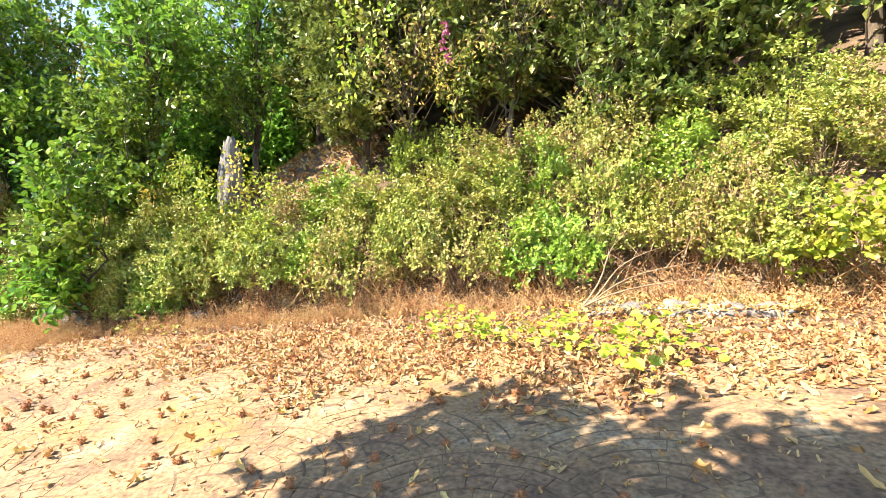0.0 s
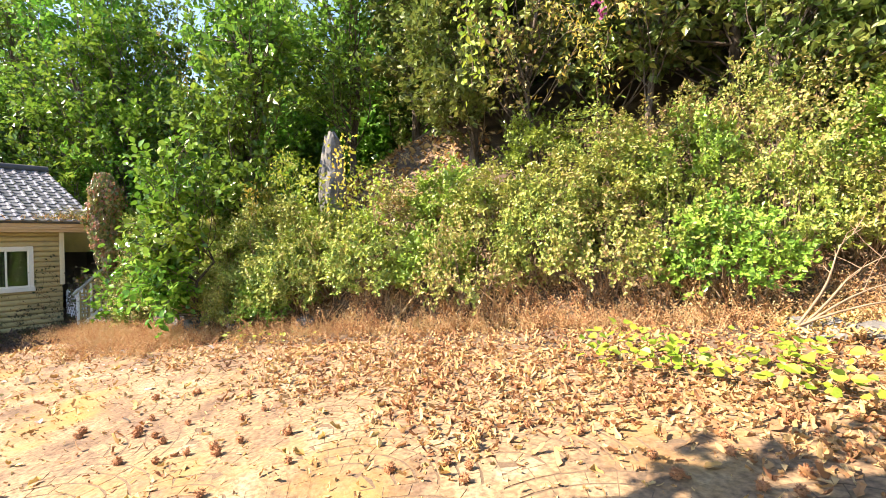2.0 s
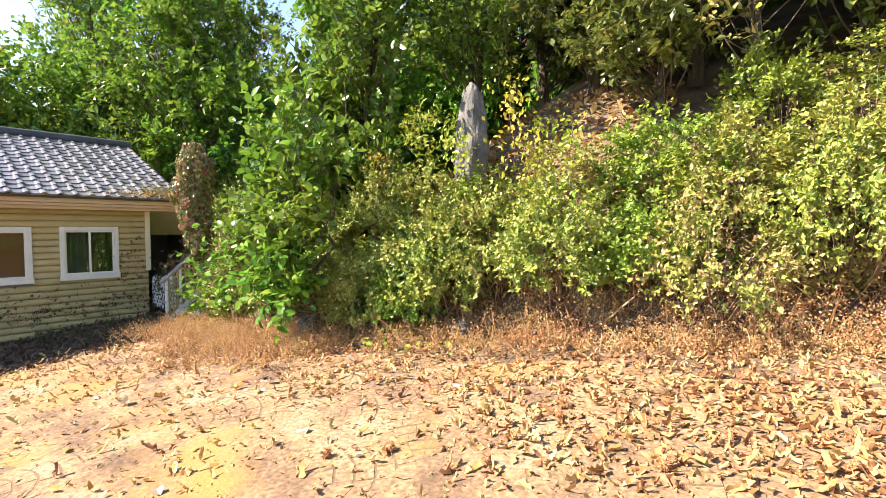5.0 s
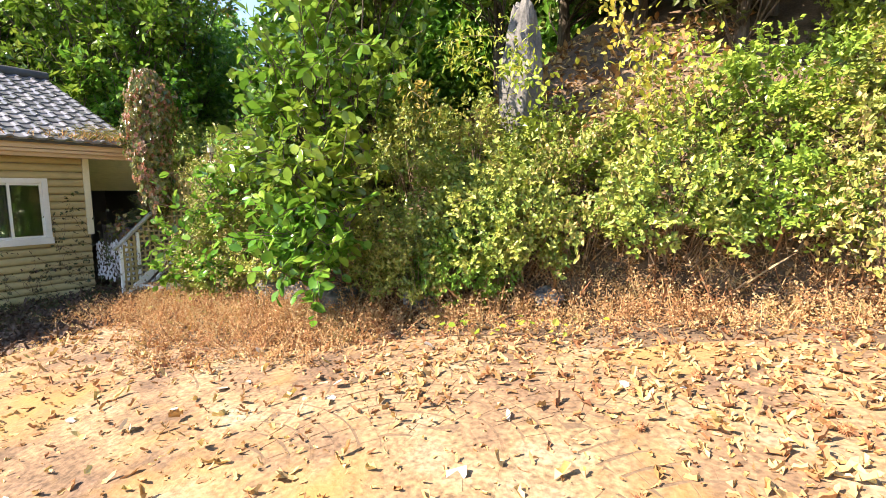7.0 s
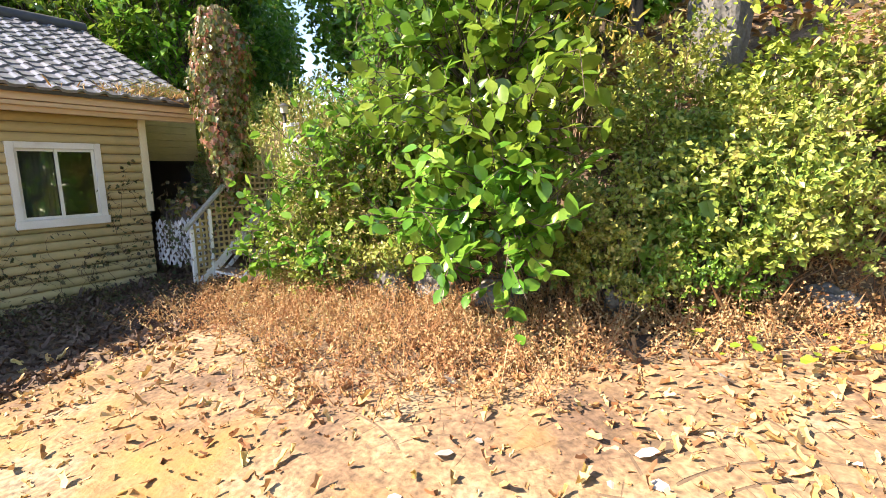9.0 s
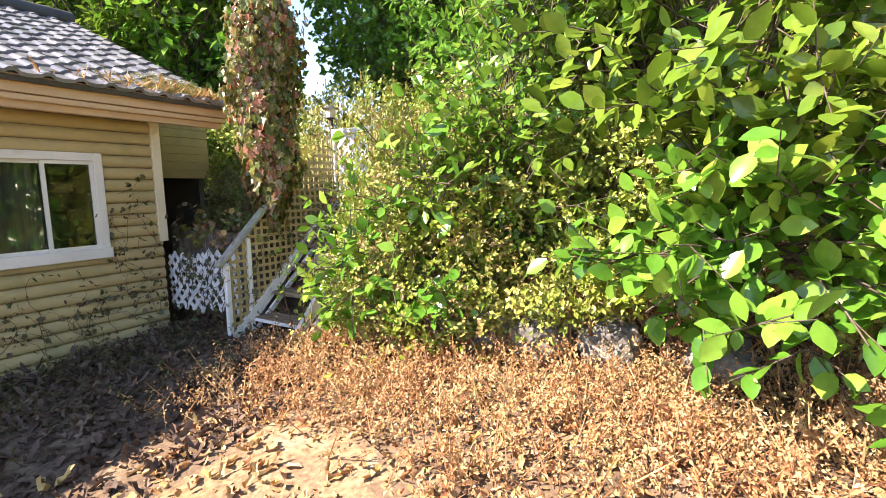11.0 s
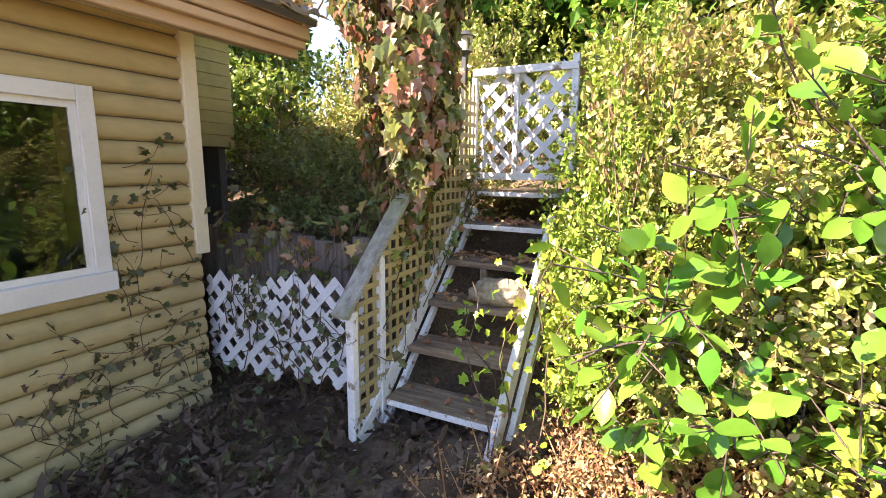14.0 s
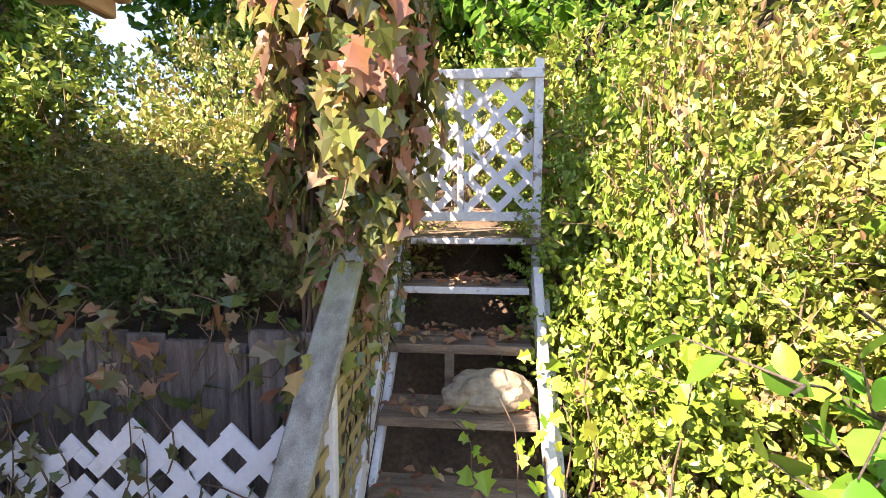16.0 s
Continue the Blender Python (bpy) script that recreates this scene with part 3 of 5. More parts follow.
gate = thing("lattice_gate", "white lattice panel in a frame above the stairs", "gate")
GY = 6.02
bm = bmesh.new()
lattice(bm, -13.6, -12.93, 0.88, 1.56, GY + 0.035, 0.115, 0.042)
part("lattice_panel", bm, M_LATT, gate)
part("gate_rail", boxed(-13.65, -12.9, GY - 0.01, GY + 0.02, 1.56, 1.61, 0.003), M_PEEL, gate)
part("gate_rail", boxed(-13.62, -12.95, GY - 0.006, GY + 0.02, 0.83, 0.88, 0.003), M_PEEL, gate)
part("gate_post", boxed(-13.34, -13.305, GY, GY + 0.026, 0.88, 1.56, 0.003), M_PEEL, gate)
part("gate_post", boxed(-13.66, -13.62, GY, GY + 0.04, 0.75, 1.555, 0.003), M_PEEL, gate)
part("gate_post", boxed(-12.945, -12.9, GY, GY + 0.04, 0.0, 1.66, 0.003), M_PEEL, gate)
# ---- lap siding, board by board ----
def siding_board(length):
    """A bellied lap board: x out, y along, z up."""
    profile = [(0, 0.005), (0.014, 0), (0.027, 0.02), (0.031, 0.05), (0.027, 0.082), (0.012, 0.106), (0, 0.1135)]
    k = len(profile)
    v = [(x, y, z) for y in (0, length) for x, z in profile]
    f = [(i, i + k, i + k + 1, i + 1) for i in range(k - 1)]
    return mesh_of("board", v, f, M_SIDING, True)


# narrow gaps between rows bare the dark core, drawn as lap shadows
row_z = np.arange(-0.72, EAVE, 0.1175)
for z in row_z:
    spans, y = [], -5.0
    for a, b, z0, z1 in sorted(WIN):
        if z + 0.11 > z0 + 0.02 and z < z1 - 0.05:
            spans.append((y, a))
            y = b
    spans.append((y, WY1 - 0.09 if z > 0.36 else WY1 - 0.05))
    for y0, y1 in spans:
        under("board", siding_board(y1 - y0), wall, m=Matrix.Translation((WX - 0.018, y0, z)))


# ---- plants ----
def twig_leaves(bases, dirs, lengths, per, size, out=None, lift=0.35, jitter=0.6):
    """Leaf stalks along twigs. Returns centres, directions, normals, sizes."""
    n = len(bases)
    t = np.tile((np.arange(per) + 0.5) / per, n) + RNG.uniform(-0.5 / per, 0.5 / per, n * per)
    b, d = np.repeat(bases, per, 0), np.repeat(dirs, per, 0)
    c = b + d * (t * np.repeat(lengths, per))[:, None]
    side = unit(RNG.normal(size=(n * per, 3)))
    ld = unit(d * 0.5 + side * jitter * 1.3 + np.array([0, 0, 0.05]))
    lean = np.array([[-0.3, -0.4, 0.4]]) if out is None else np.repeat(out, per, 0) * 0.55
    nrm = unit(np.array([[0, 0, 1.0]]) * lift + RNG.normal(size=(n * per, 3)) * 0.5 + lean)
    s = size * RNG.uniform(0.6, 1.25, n * per)
    return c, ld, nrm, s


def shrub_meshes(name, rx, ry, rz, clumps, shoots, per, size, leaf, shape="kite", reach=0.2, low=0.0, wild=10):
    """Leaf mesh and stem mesh of a bush on the origin: leafy clumps with dark gaps between them, on bent stems."""
    d = unit(np.column_stack([RNG.normal(size=clumps), RNG.normal(size=clumps), np.abs(RNG.normal(size=clumps)) * 0.85 + low]))
    c = d * np.array([rx, ry, rz]) * RNG.uniform(0.6, 1.08, clumps)[:, None]
    c[:, 2] = np.maximum(c[:, 2], RNG.uniform(low + 0.1, low + 0.4, clumps))
    k = np.repeat(np.arange(clumps), shoots)
    n = len(k)
    grow = RNG.uniform(0.7, 1.3, clumps)[k]
    tb = c[k] + RNG.normal(size=(n, 3)) * (0.42 * reach * grow)[:, None]
    out = unit(d[k] * np.array([1 / rx, 1 / ry, 1 / rz]))
    td = unit(out * 0.75 + RNG.normal(size=(n, 3)) * 0.5 + np.array([0, 0, 0.4]))
    tl = RNG.uniform(0.5, 1.15, n) * reach * grow
    # a few long shoots stand out of the outline
    w = RNG.integers(0, n, wild)
    tl[w] *= 2.3
    me = leaves(name + "_foliage", *twig_leaves(tb, td, tl, per, size, out, 0.5), leaf, shape)
    runs = []
    for i in range(0, clumps, 2):
        foot = np.array((c[i][0] * 0.3, c[i][1] * 0.3, 0.0)) + RNG.normal(size=3) * np.array((0.06, 0.06, 0))
        mid = (foot + c[i]) / 2 + np.array([0, 0, 0.1 * rz]) + RNG.normal(size=3) * 0.05
        runs.append(([foot, mid, c[i]], [0.01, 0.007, 0.003]))
    for i in range(0, n, 5):
        runs.append(([tb[i], tb[i] + td[i] * tl[i] * 1.1], [0.0028, 0.0014]))
    return me, tubes(name + "_stems", runs, M_TWIG, 3)


def bush(name, label, meshes, m, group="", cat="shrub"):
    ob = thing(name, label, cat, m, group)
    under("foliage", meshes[0], ob)
    tagged(under("stem_tangle", meshes[1], ob), kind="stuff")
    return ob


SH_A = shrub_meshes("mixed_shrub", 0.85, 0.7, 1.35, 84, 10, 8, 0.06, L_SHRUB, reach=0.17, low=0.08)
SH_B = shrub_meshes("dry_shrub", 0.9, 0.7, 1.35, 76, 9, 8, 0.058, L_DRYSHRUB, reach=0.2, wild=30, low=0.08)
SH_C = shrub_meshes("green_shrub", 0.8, 0.7, 1.3, 74, 8, 8, 0.07, L_GREEN, reach=0.18, low=0.05)
SH_D = shrub_meshes("bramble", 0.9, 0.6, 1.0, 50, 6, 7, 0.08, L_YELLOW, "round", 0.28)
SH_E = shrub_meshes("upright_shrub", 0.46, 0.42, 1.5, 100, 10, 8, 0.037, L_BOX, "oval", 0.13)
SH_F = shrub_meshes("upright_dry_shrub", 0.5, 0.45, 1.5, 84, 9, 9, 0.037, L_DRYSHRUB, "oval", 0.17, wild=50)
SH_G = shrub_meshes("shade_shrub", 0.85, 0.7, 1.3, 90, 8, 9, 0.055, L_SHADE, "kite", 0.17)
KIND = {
    "G": ("shade_shrub", "small-leaved shrub with leaves darkened for the shade of the house", SH_G),
    "E": ("upright_shrub", "upright small-leaved shrub beside the stairs", SH_E),
    "F": ("upright_dry_shrub", "upright shrub with brown and yellow leaves", SH_F),
    "A": ("shrub", "dense small-leaved shrub turning yellow and brown", SH_A),
    "B": ("dry_shrub", "half-dry tangled shrub with brown twigs", SH_B),
    "C": ("green_shrub", "green leafy shrub on the bank", SH_C),
    "D": ("bramble", "yellow-green bramble scrambling over the bank", SH_D),
}


def plant(kind, x, y, sx=1.0, sz=1.0, turn=None, z=None, group="shrubs on the bank"):
    name, label, me = KIND[kind]
    a = random.uniform(0, 360) if turn is None else turn
    zz = float(land(x, y)) - 0.06 if z is None else z
    m = pose(x, y, zz, random.uniform(-6, 6), random.uniform(-6, 6), a) @ Matrix.Diagonal((sx, sx, sz, 1))
    return bush(name, label, me, m, group)


# front row along the foot of the bank, then rows above it
row = "CAACAAABACBABACAABADABBCACAB"
x, k = -12.25, 0
while x < 8:
    lo = 0.74 + 0.2 * float(smooth(-9.5, -7, x))
    plant(row[k % len(row)], x, float(bank(x)) + 0.28 + random.uniform(-0.15, 0.2), random.uniform(0.75, 1.0) * (0.85 if x < -9 else 1), lo * random.uniform(0.85, 1.15))
    x += random.uniform(0.62, 0.9)
    k += 1
for r, (dy, lo, hi, sz) in enumerate(((1.1, 0.8, 1.1, 0.95), (1.9, 0.85, 1.1, 0.9))):
    x = -12.0 + 0.3 * r
    while x < 8.5:
        if r == 0 or x > -4.6 or x < -9.6:
            plant(random.choice("AABBCABA"), x, float(bank(x)) + dy + random.uniform(-0.2, 0.2), random.uniform(lo, hi), sz * random.uniform(0.8, 1.15))
        x += random.uniform(0.75, 1.1)
# beside and above the stairs
for kind, x, y, sx, sz in [("F", -12.2, 5.75, 1.1, 1.1), ("B", -12.05, 5.45, 0.6, 0.8), ("E", -12.62, 5.95, 0.75, 0.75), ("E", -12.4, 5.1, 0.9, 0.98), ("F", -12.0, 5.12, 1.0, 1.0), ("E", -12.52, 5.35, 0.75, 1.4), ("F", -12.3, 5.3, 0.8, 1.25), ("E", -12.45, 5.5, 1.0, 1.05), ("E", -11.5, 5.05, 1.1, 1.1), ("F", -11.1, 5.1, 1.0, 0.9), ("B", -16.0, 6.9, 1.0, 0.85), ("A", -17.2, 7.6, 1.3, 1.4), ("B", -15.4, 7.1, 0.95, 0.85), ("A", -18.6, 8.4, 1.4, 1.6), ("E", -12.5, 6.4, 1.2, 1.1), ("B", -11.7, 6.1, 0.85, 1.2),
                           ("A", -12.6, 7.2, 0.8, 1.0), ("A", -11.4, 5.6, 0.8, 1.1), ("B", -11.0, 6.6, 0.9, 1.2), ("A", -13.3, 8.0, 0.9, 1.1),
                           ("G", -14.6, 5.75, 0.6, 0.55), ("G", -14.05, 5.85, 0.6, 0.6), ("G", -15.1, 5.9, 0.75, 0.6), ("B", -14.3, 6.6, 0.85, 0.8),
                           ("B", -14.6, 7.6, 0.9, 1.3), ("B", -15.6, 8.0, 0.9, 1.3), ("A", -16.3, 9.2, 1.2, 1.4), ("A", -14.4, 9.4, 1.2, 1.4), ("C", -12.6, 9.6, 1.2, 1.4)]:
    plant(kind, x, y, sx, sz, group="shrubs by the stairs")


for kind, x, y, sx in [("A", -8.6, 5.15, 0.62), ("C", -8.15, 5.3, 0.6), ("A", -7.8, 5.6, 0.8)]:
    plant(kind, x, y, sx, sx * 1.15, z=float(land(x, y)) + 0.06)


# large-leaved tree in front of the bank
def sprays(name, origin, targets, per, size, leaf, shape="oval", bend=0.25, r0=0.018, twigs=5, twig_len=0.35):
    """Bent branches from origin to targets with twigs of leaves on their outer part."""
    stock = np.asarray(origin, float).reshape(-1, 3)
    runs, tb, td, tl = [], [], [], []
    for t in np.asarray(targets, float):
        origin = stock[int(RNG.integers(len(stock)))]
        far_off = np.linalg.norm(t - origin)
        mid = (origin + t) / 2 + RNG.normal(size=3) * 0.16 * far_off + np.array([0, 0, bend * far_off * 0.5])
        pts = [(1 - u) ** 2 * origin + 2 * u * (1 - u) * mid + u * u * t for u in np.linspace(0, 1, 7)]
        runs.append((pts, list(np.linspace(r0, 0.004, 7))))
        for _ in range(twigs):
            u = RNG.uniform(0.45, 1.0)
            p = (1 - u) ** 2 * origin + 2 * u * (1 - u) * mid + u * u * t
            d = unit((unit((t - mid)[None]) * 0.6 + RNG.normal(size=(1, 3)) * 0.6))[0]
            ln = twig_len * RNG.uniform(0.5, 1.2)
            tb.append(p)
            td.append(d)
            tl.append(ln)
            runs.append(([p, p + d * ln], [0.004, 0.002]))
    tb, td, tl = np.array(tb), np.array(td), np.array(tl)
    return leaves(name + "_foliage", *twig_leaves(tb, td, tl, per, size, lift=0.5), leaf, shape), tubes(name + "_branches", runs, M_BARK, 5)


def cloud(centre, radii, n):
    d = unit(RNG.normal(size=(n, 3))) * RNG.uniform(0.55, 1.0, (n, 1))
    return np.array(centre) + d * np.array(radii)


def leafy_tree(name, label, x, y, height, crowns, size, leaf, per=12, twigs=6, twig_len=0.45, shape="oval", r=0.09, z=None, cat="tree", group=""):
    """A tapered trunk with limbs that end in uneven clumps. crowns: rows of centre offset, radii, number of limbs."""
    z0 = float(land(x, y)) - 0.1 if z is None else z
    ob = thing(name, label, cat, pose(x, y, z0), group)
    pts = [(0.06 * i * math.sin(i * 1.3 + x), 0.05 * i * math.cos(i * 1.7 + y), height * i / 6) for i in range(7)]
    v, f = tube(pts, [r * (1.25 if i == 0 else 1 - i * 0.12) for i in range(7)], 9)
    under("trunk", mesh_of("trunk", [tuple(p) for p in v], f, M_BARK, True), ob)
    for c, rad, n in crowns:
        k = min(6, max(2, int(c[2] / height * 6)))
        line = np.array([np.array(pts[k - 2]) + (np.array(pts[k]) - np.array(pts[k - 2])) * u for u in np.linspace(0, 1, 9)])
        top = line + RNG.normal(size=line.shape) * 0.02
        fol, br = sprays(name, top, cloud(c, rad, n), per, size, leaf, shape, 0.1, r * 0.2, twigs, twig_len)
        crown = under("crown", fol, ob)
        under("branchwork", br, crown)
    return ob


leafy_tree("magnolia", "large-leaved green bush tree hanging over the yard edge", -9.5, 5.0, 2.0,
           [((0, -0.8, 1.0), (0.95, 0.3, 0.55), 34), ((0.05, -0.7, 1.8), (1.05, 0.32, 0.6), 34), ((0, -0.45, 2.8), (1.1, 0.45, 0.8), 32)], 0.132, L_BIG, per=7, twigs=4, twig_len=0.36, r=0.04, shape="broad")
leafy_tree("spindle_bush", "tall leafy green bush beside the large-leaved tree", -11.2, 5.45, 2.0,
           [((0, -0.4, 0.9), (0.85, 0.4, 0.6), 32), ((0.05, -0.3, 1.8), (0.75, 0.45, 0.7), 32), ((0.3, 0, 2.7), (0.8, 0.5, 0.6), 26)], 0.09, L_BIG, per=7, twigs=5, twig_len=0.36, r=0.03)
leafy_tree("sapling", "young big-leaved sapling with pale bare branches", -11.7, 5.0, 1.5,
           [((0.0, -0.5, 0.75), (0.85, 0.25, 0.55), 15), ((0.05, -0.45, 1.5), (0.9, 0.3, 0.5), 14), ((-0.65, -0.55, 0.95), (0.35, 0.2, 0.6), 7)], 0.12, L_BIG, per=4, twigs=3, twig_len=0.3, r=0.02, shape="broad")
leafy_tree("broadleaf_tree", "dark green glossy tree rising out of the bank", -10.4, 6.7, 5.4,
           [((-0.1, -0.5, 1.9), (1.5, 0.8, 0.9), 40), ((0, -0.5, 3.3), (1.7, 1.0, 1.0), 46), ((0.1, -0.3, 4.8), (1.8, 1.2, 1.1), 46)], 0.15, L_TREE, per=9, twigs=6, twig_len=0.45, r=0.08)
# leafy green tree mass behind the big leaves
leafy_tree("broadleaf_tree", "tall green broadleaf tree above the stairs", -12.2, 8.4, 5.5,
           [((0, -0.6, 2.4), (1.7, 1.1, 1.0), 40), ((0.2, -0.2, 3.9), (1.9, 1.3, 1.2), 46), ((-0.3, 0, 5.6), (2.0, 1.6, 1.4), 46)], 0.15, L_TREE, per=9, twigs=7, twig_len=0.5, shape="kite")
leafy_tree("broadleaf_tree", "tall green broadleaf tree behind the roof", -15.2, 10.5, 6.5,
           [((0, -0.6, 3.2), (1.9, 1.2, 1.2), 36), ((0.2, -0.2, 5.2), (2.2, 1.5, 1.5), 44), ((0.4, 0, 7.4), (2.4, 1.6, 1.6), 44)], 0.17, L_TREE, per=9, twigs=7, twig_len=0.55, shape="kite")
leafy_tree("broadleaf_tree", "green broadleaf tree on the slope", -9.4, 8.8, 5.0,
           [((-0.3, -0.8, 2.6), (1.4, 0.9, 0.9), 30), ((-0.6, -0.6, 4.1), (1.9, 1.2, 1.2), 42), ((0, -0.3, 5.8), (2.2, 1.5, 1.4), 42)], 0.14, L_TREE, per=9, twigs=7, twig_len=0.5, shape="kite")
for x, y, s in [(-18.8, 7.6, 1.0), (-20.4, 7.0, 1.3), (-16.6, 12.0, 1.3), (-23.2, 11.3, 1.4), (-23.0, 9.0, 1.45), (-24.6, 6.3, 1.5), (-29.5, 7.0, 1.7)]:
    leafy_tree("broadleaf_tree", "tall green broadleaf tree behind the house", x, y, 6.2 * s,
               [((0, -0.4, 3.0 * s), (1.9 * s, 1.4 * s, 1.2 * s), 36), ((0.2, -0.2, 5.0 * s), (2.1 * s, 1.6 * s, 1.5 * s), 44), ((-0.2, 0, 7.2 * s), (2.1 * s, 1.6 * s, 1.5 * s), 40)], 0.2, L_BIG if x > -21 and y < 9 else L_TREE, per=9, twigs=7, twig_len=0.6, shape="kite")
for x, y, s in [(-28, 2.5, 1.2), (-25, 11.5, 1.3), (-31, 8, 1.4)]:
    leafy_tree("autumn_tree", "thin autumn tree with yellowing leaves", x, y, 6.0 * s,
               [((0, 0, 3.6 * s), (2.2 * s, 1.8 * s, 1.5 * s), 34), ((0.3, 0, 6.0 * s), (2.4 * s, 2 * s, 1.8 * s), 40)], 0.2, L_AUTUMN, per=9, twigs=6, twig_len=0.7, shape="kite")

# evergreens that darken the upper slope
EV = None
for x, y, s in [(-7.3, 9.5, 0.95), (-5.9, 8.5, 0.85), (-5.6, 9.4, 1.05), (-3.6, 9.2, 1.0), (-1.6, 9.6, 1.05), (0.6, 9.2, 1.0), (2.8, 9.4, 1.05), (5.2, 8.8, 1.0), (-6.6, 11.6, 1.2), (-3.0, 12.0, 1.2), (0.8, 12.2, 1.2), (4.2, 11.8, 1.2), (8.0, 9.6, 1.1), (-10.8, 12.5, 1.1), (-8.9, 10.6, 1.1), (-1.0, 8.5, 0.8), (3.2, 8.2, 0.8), (6.4, 7.6, 0.85)]:
    if EV is None:
        EV = leafy_tree("evergreen", "dark evergreen tree shading the upper slope", x, y, 4.6,
                        [((0.2, -0.7, 1.7), (1.7, 1.0, 0.6), 34), ((-0.2, -0.5, 2.8), (1.8, 1.3, 0.9), 44), ((0.1, 0, 4.2), (1.8, 1.5, 1.2), 44), ((0, 0, 5.6), (1.5, 1.4, 1.0), 30)], 0.15, L_CONIFER, per=10, twigs=8, twig_len=0.45, shape="kite", r=0.1, group="evergreens on the slope")
    else:
        copy_thing(EV, pose(x, y, float(land(x, y)) - 0.1, 0, 0, random.uniform(0, 360)) @ Matrix.Scale(s, 4))

for x, y, s in [(-4.6, 8.3, 0.9), (-2.7, 8.7, 1.0)]:
    leafy_tree("dry_tree", "thin half-bare tree with brown and yellow leaves", x, y, 4.4 * s,
               [((0, -0.5, 2.2 * s), (1.1, 0.7, 0.7), 16), ((0.1, -0.4, 3.4 * s), (1.3, 0.8, 0.8), 18)], 0.11, L_DRYSHRUB, per=6, twigs=4, twig_len=0.5, shape="kite", r=0.06)
# far woods close the view
def wood_mass(name, label, spots, size, leaf, n):
    c = []
    for x, y, z, rx, ry, rz in spots:
        c.append(cloud((x, y, z), (rx, ry, rz), n))
    c = np.concatenate(c)
    me = leaves(name, c, RNG.normal(size=c.shape), RNG.normal(size=c.shape) + np.array([[-0.4, -0.6, 0.6]]), size * RNG.uniform(0.6, 1.3, len(c)), leaf, "kite")
    tagged(new(name, me), label, "woods", kind="stuff")


wood_mass("far_woods", "dense green woods closing the hillside", [(x, 15 + 1.5 * math.sin(x), 5 + 2 * math.sin(x * 0.7 + 1) + (1.5 if x > -9 else -0.5), 3.2, 2.0, 3.4) for x in np.arange(-17, 16, 2.6)], 0.28, L_TREE, 8000)
wood_mass("autumn_woods", "yellowing woods beyond the house", [(-33 + 2 * math.sin(y), y, 4.2 + math.sin(y * 0.8), 2.6, 2.4, 4.0) for y in np.arange(-8, 20, 2.4)], 0.3, L_AUTUMN, 5000)

wood_mass("slope_woods", "leafy green woods above the stairs and roof", [(x, 13.2 + math.sin(x * 1.7), 5.2 + 1.2 * math.sin(x * 0.9), 2.0, 1.2, 3.0) for x in np.arange(-25, -8, 2.1) if not -21.4 < x < -19.6], 0.24, L_TREE, 4200)
wood_mass("near_woods", "green woods behind the house", [(-26.5 + 1.5 * math.sin(y * 1.3), y, 5.0 + math.sin(y), 2.2, 2.2, 4.2) for y in np.arange(1, 16, 2.2)], 0.24, L_TREE, 5000)

# the tree behind the walker whose shade lies on the yard
leafy_tree("shade_tree", "broad tree standing at the edge of the yard", -4.1, -2.7, 4.6,
           [((1.1, 2.0, 4.5), (1.9, 1.5, 0.8), 64), ((2.6, 1.2, 4.7), (1.9, 1.7, 0.8), 70), ((4.2, 1.7, 4.7), (1.7, 1.6, 0.8), 70), ((6.0, 2.2, 4.8), (1.7, 1.7, 0.8), 66)], 0.15, L_TREE, per=13, twigs=9, twig_len=0.6, r=0.16)
# ---- ground cover ----
L_DARKIVY = leafmat("dull_ivy_leaves", [(0.04, 0.06, 0.02), (0.08, 0.1, 0.03), (0.12, 0.1, 0.04), (0.12, 0.07, 0.04)], 0.5, 0.2)
def area(n, x0, x1, y0, y1):
    return RNG.uniform(x0, x1, n), RNG.uniform(y0, y1, n)


def top_of(x, y):
    """Height of the visible ground: paving where there is paving, soil elsewhere."""
    return np.where((y < pave_edge(x)) & (x > -11.9) & (x < 6.2), yard(x, y) + 0.004, land(x, y) - 0.03)


def litter(name, label, x, y, size, leaf, shape="oval", curl=0.5, lift=0.0):
    n = len(x)
    z = top_of(x, y) + 0.002 + RNG.uniform(0, 0.004, n) + lift
    c = np.column_stack([x, y, z])
    a = RNG.uniform(0, 2 * np.pi, n)
    d = np.column_stack([np.cos(a), np.sin(a), RNG.normal(size=n) * 0.25])
    nr = np.column_stack([RNG.normal(size=n) * 0.45, RNG.normal(size=n) * 0.45, np.ones(n)])
    # every leaf is rolled, bent and torn in its own way
    roll = RNG.uniform(-0.2, 2.0, (n, 1)) * curl
    bend = RNG.uniform(-0.95, 0.25, (n, 1))
    me = leaves(name, c, d, nr, size * RNG.uniform(0.35, 1.3, n), leaf, shape, roll, bend, RNG.uniform(0.5, 1.25, (n, 1)))
    return tagged(new(name, me), label, "fallen leaves", kind="stuff")


def keep(x, y, p):
    m = RNG.uniform(size=len(x)) < p
    return x[m], y[m]


x, y = area(72000, -12.4, 7.5, 0.2, 7.2)
edge = bank(x)
front = np.interp(x, [-13, -10, -8, -6.5, -5, -3.4, -1, 1, 7], [3.0, 3.1, 3.6, 3.55, 3.4, 3.2, 3.45, 3.6, 3.6]) + 0.25 * np.sin(x * 2.7) + 0.12 * np.sin(x * 7.1)
heavy = smooth(-0.35, 0.45, y - front) * smooth(-0.9, -0.2, edge - y)
prob = heavy * (0.45 + 0.5 * smooth(-6.5, -4.0, x)) + 0.014
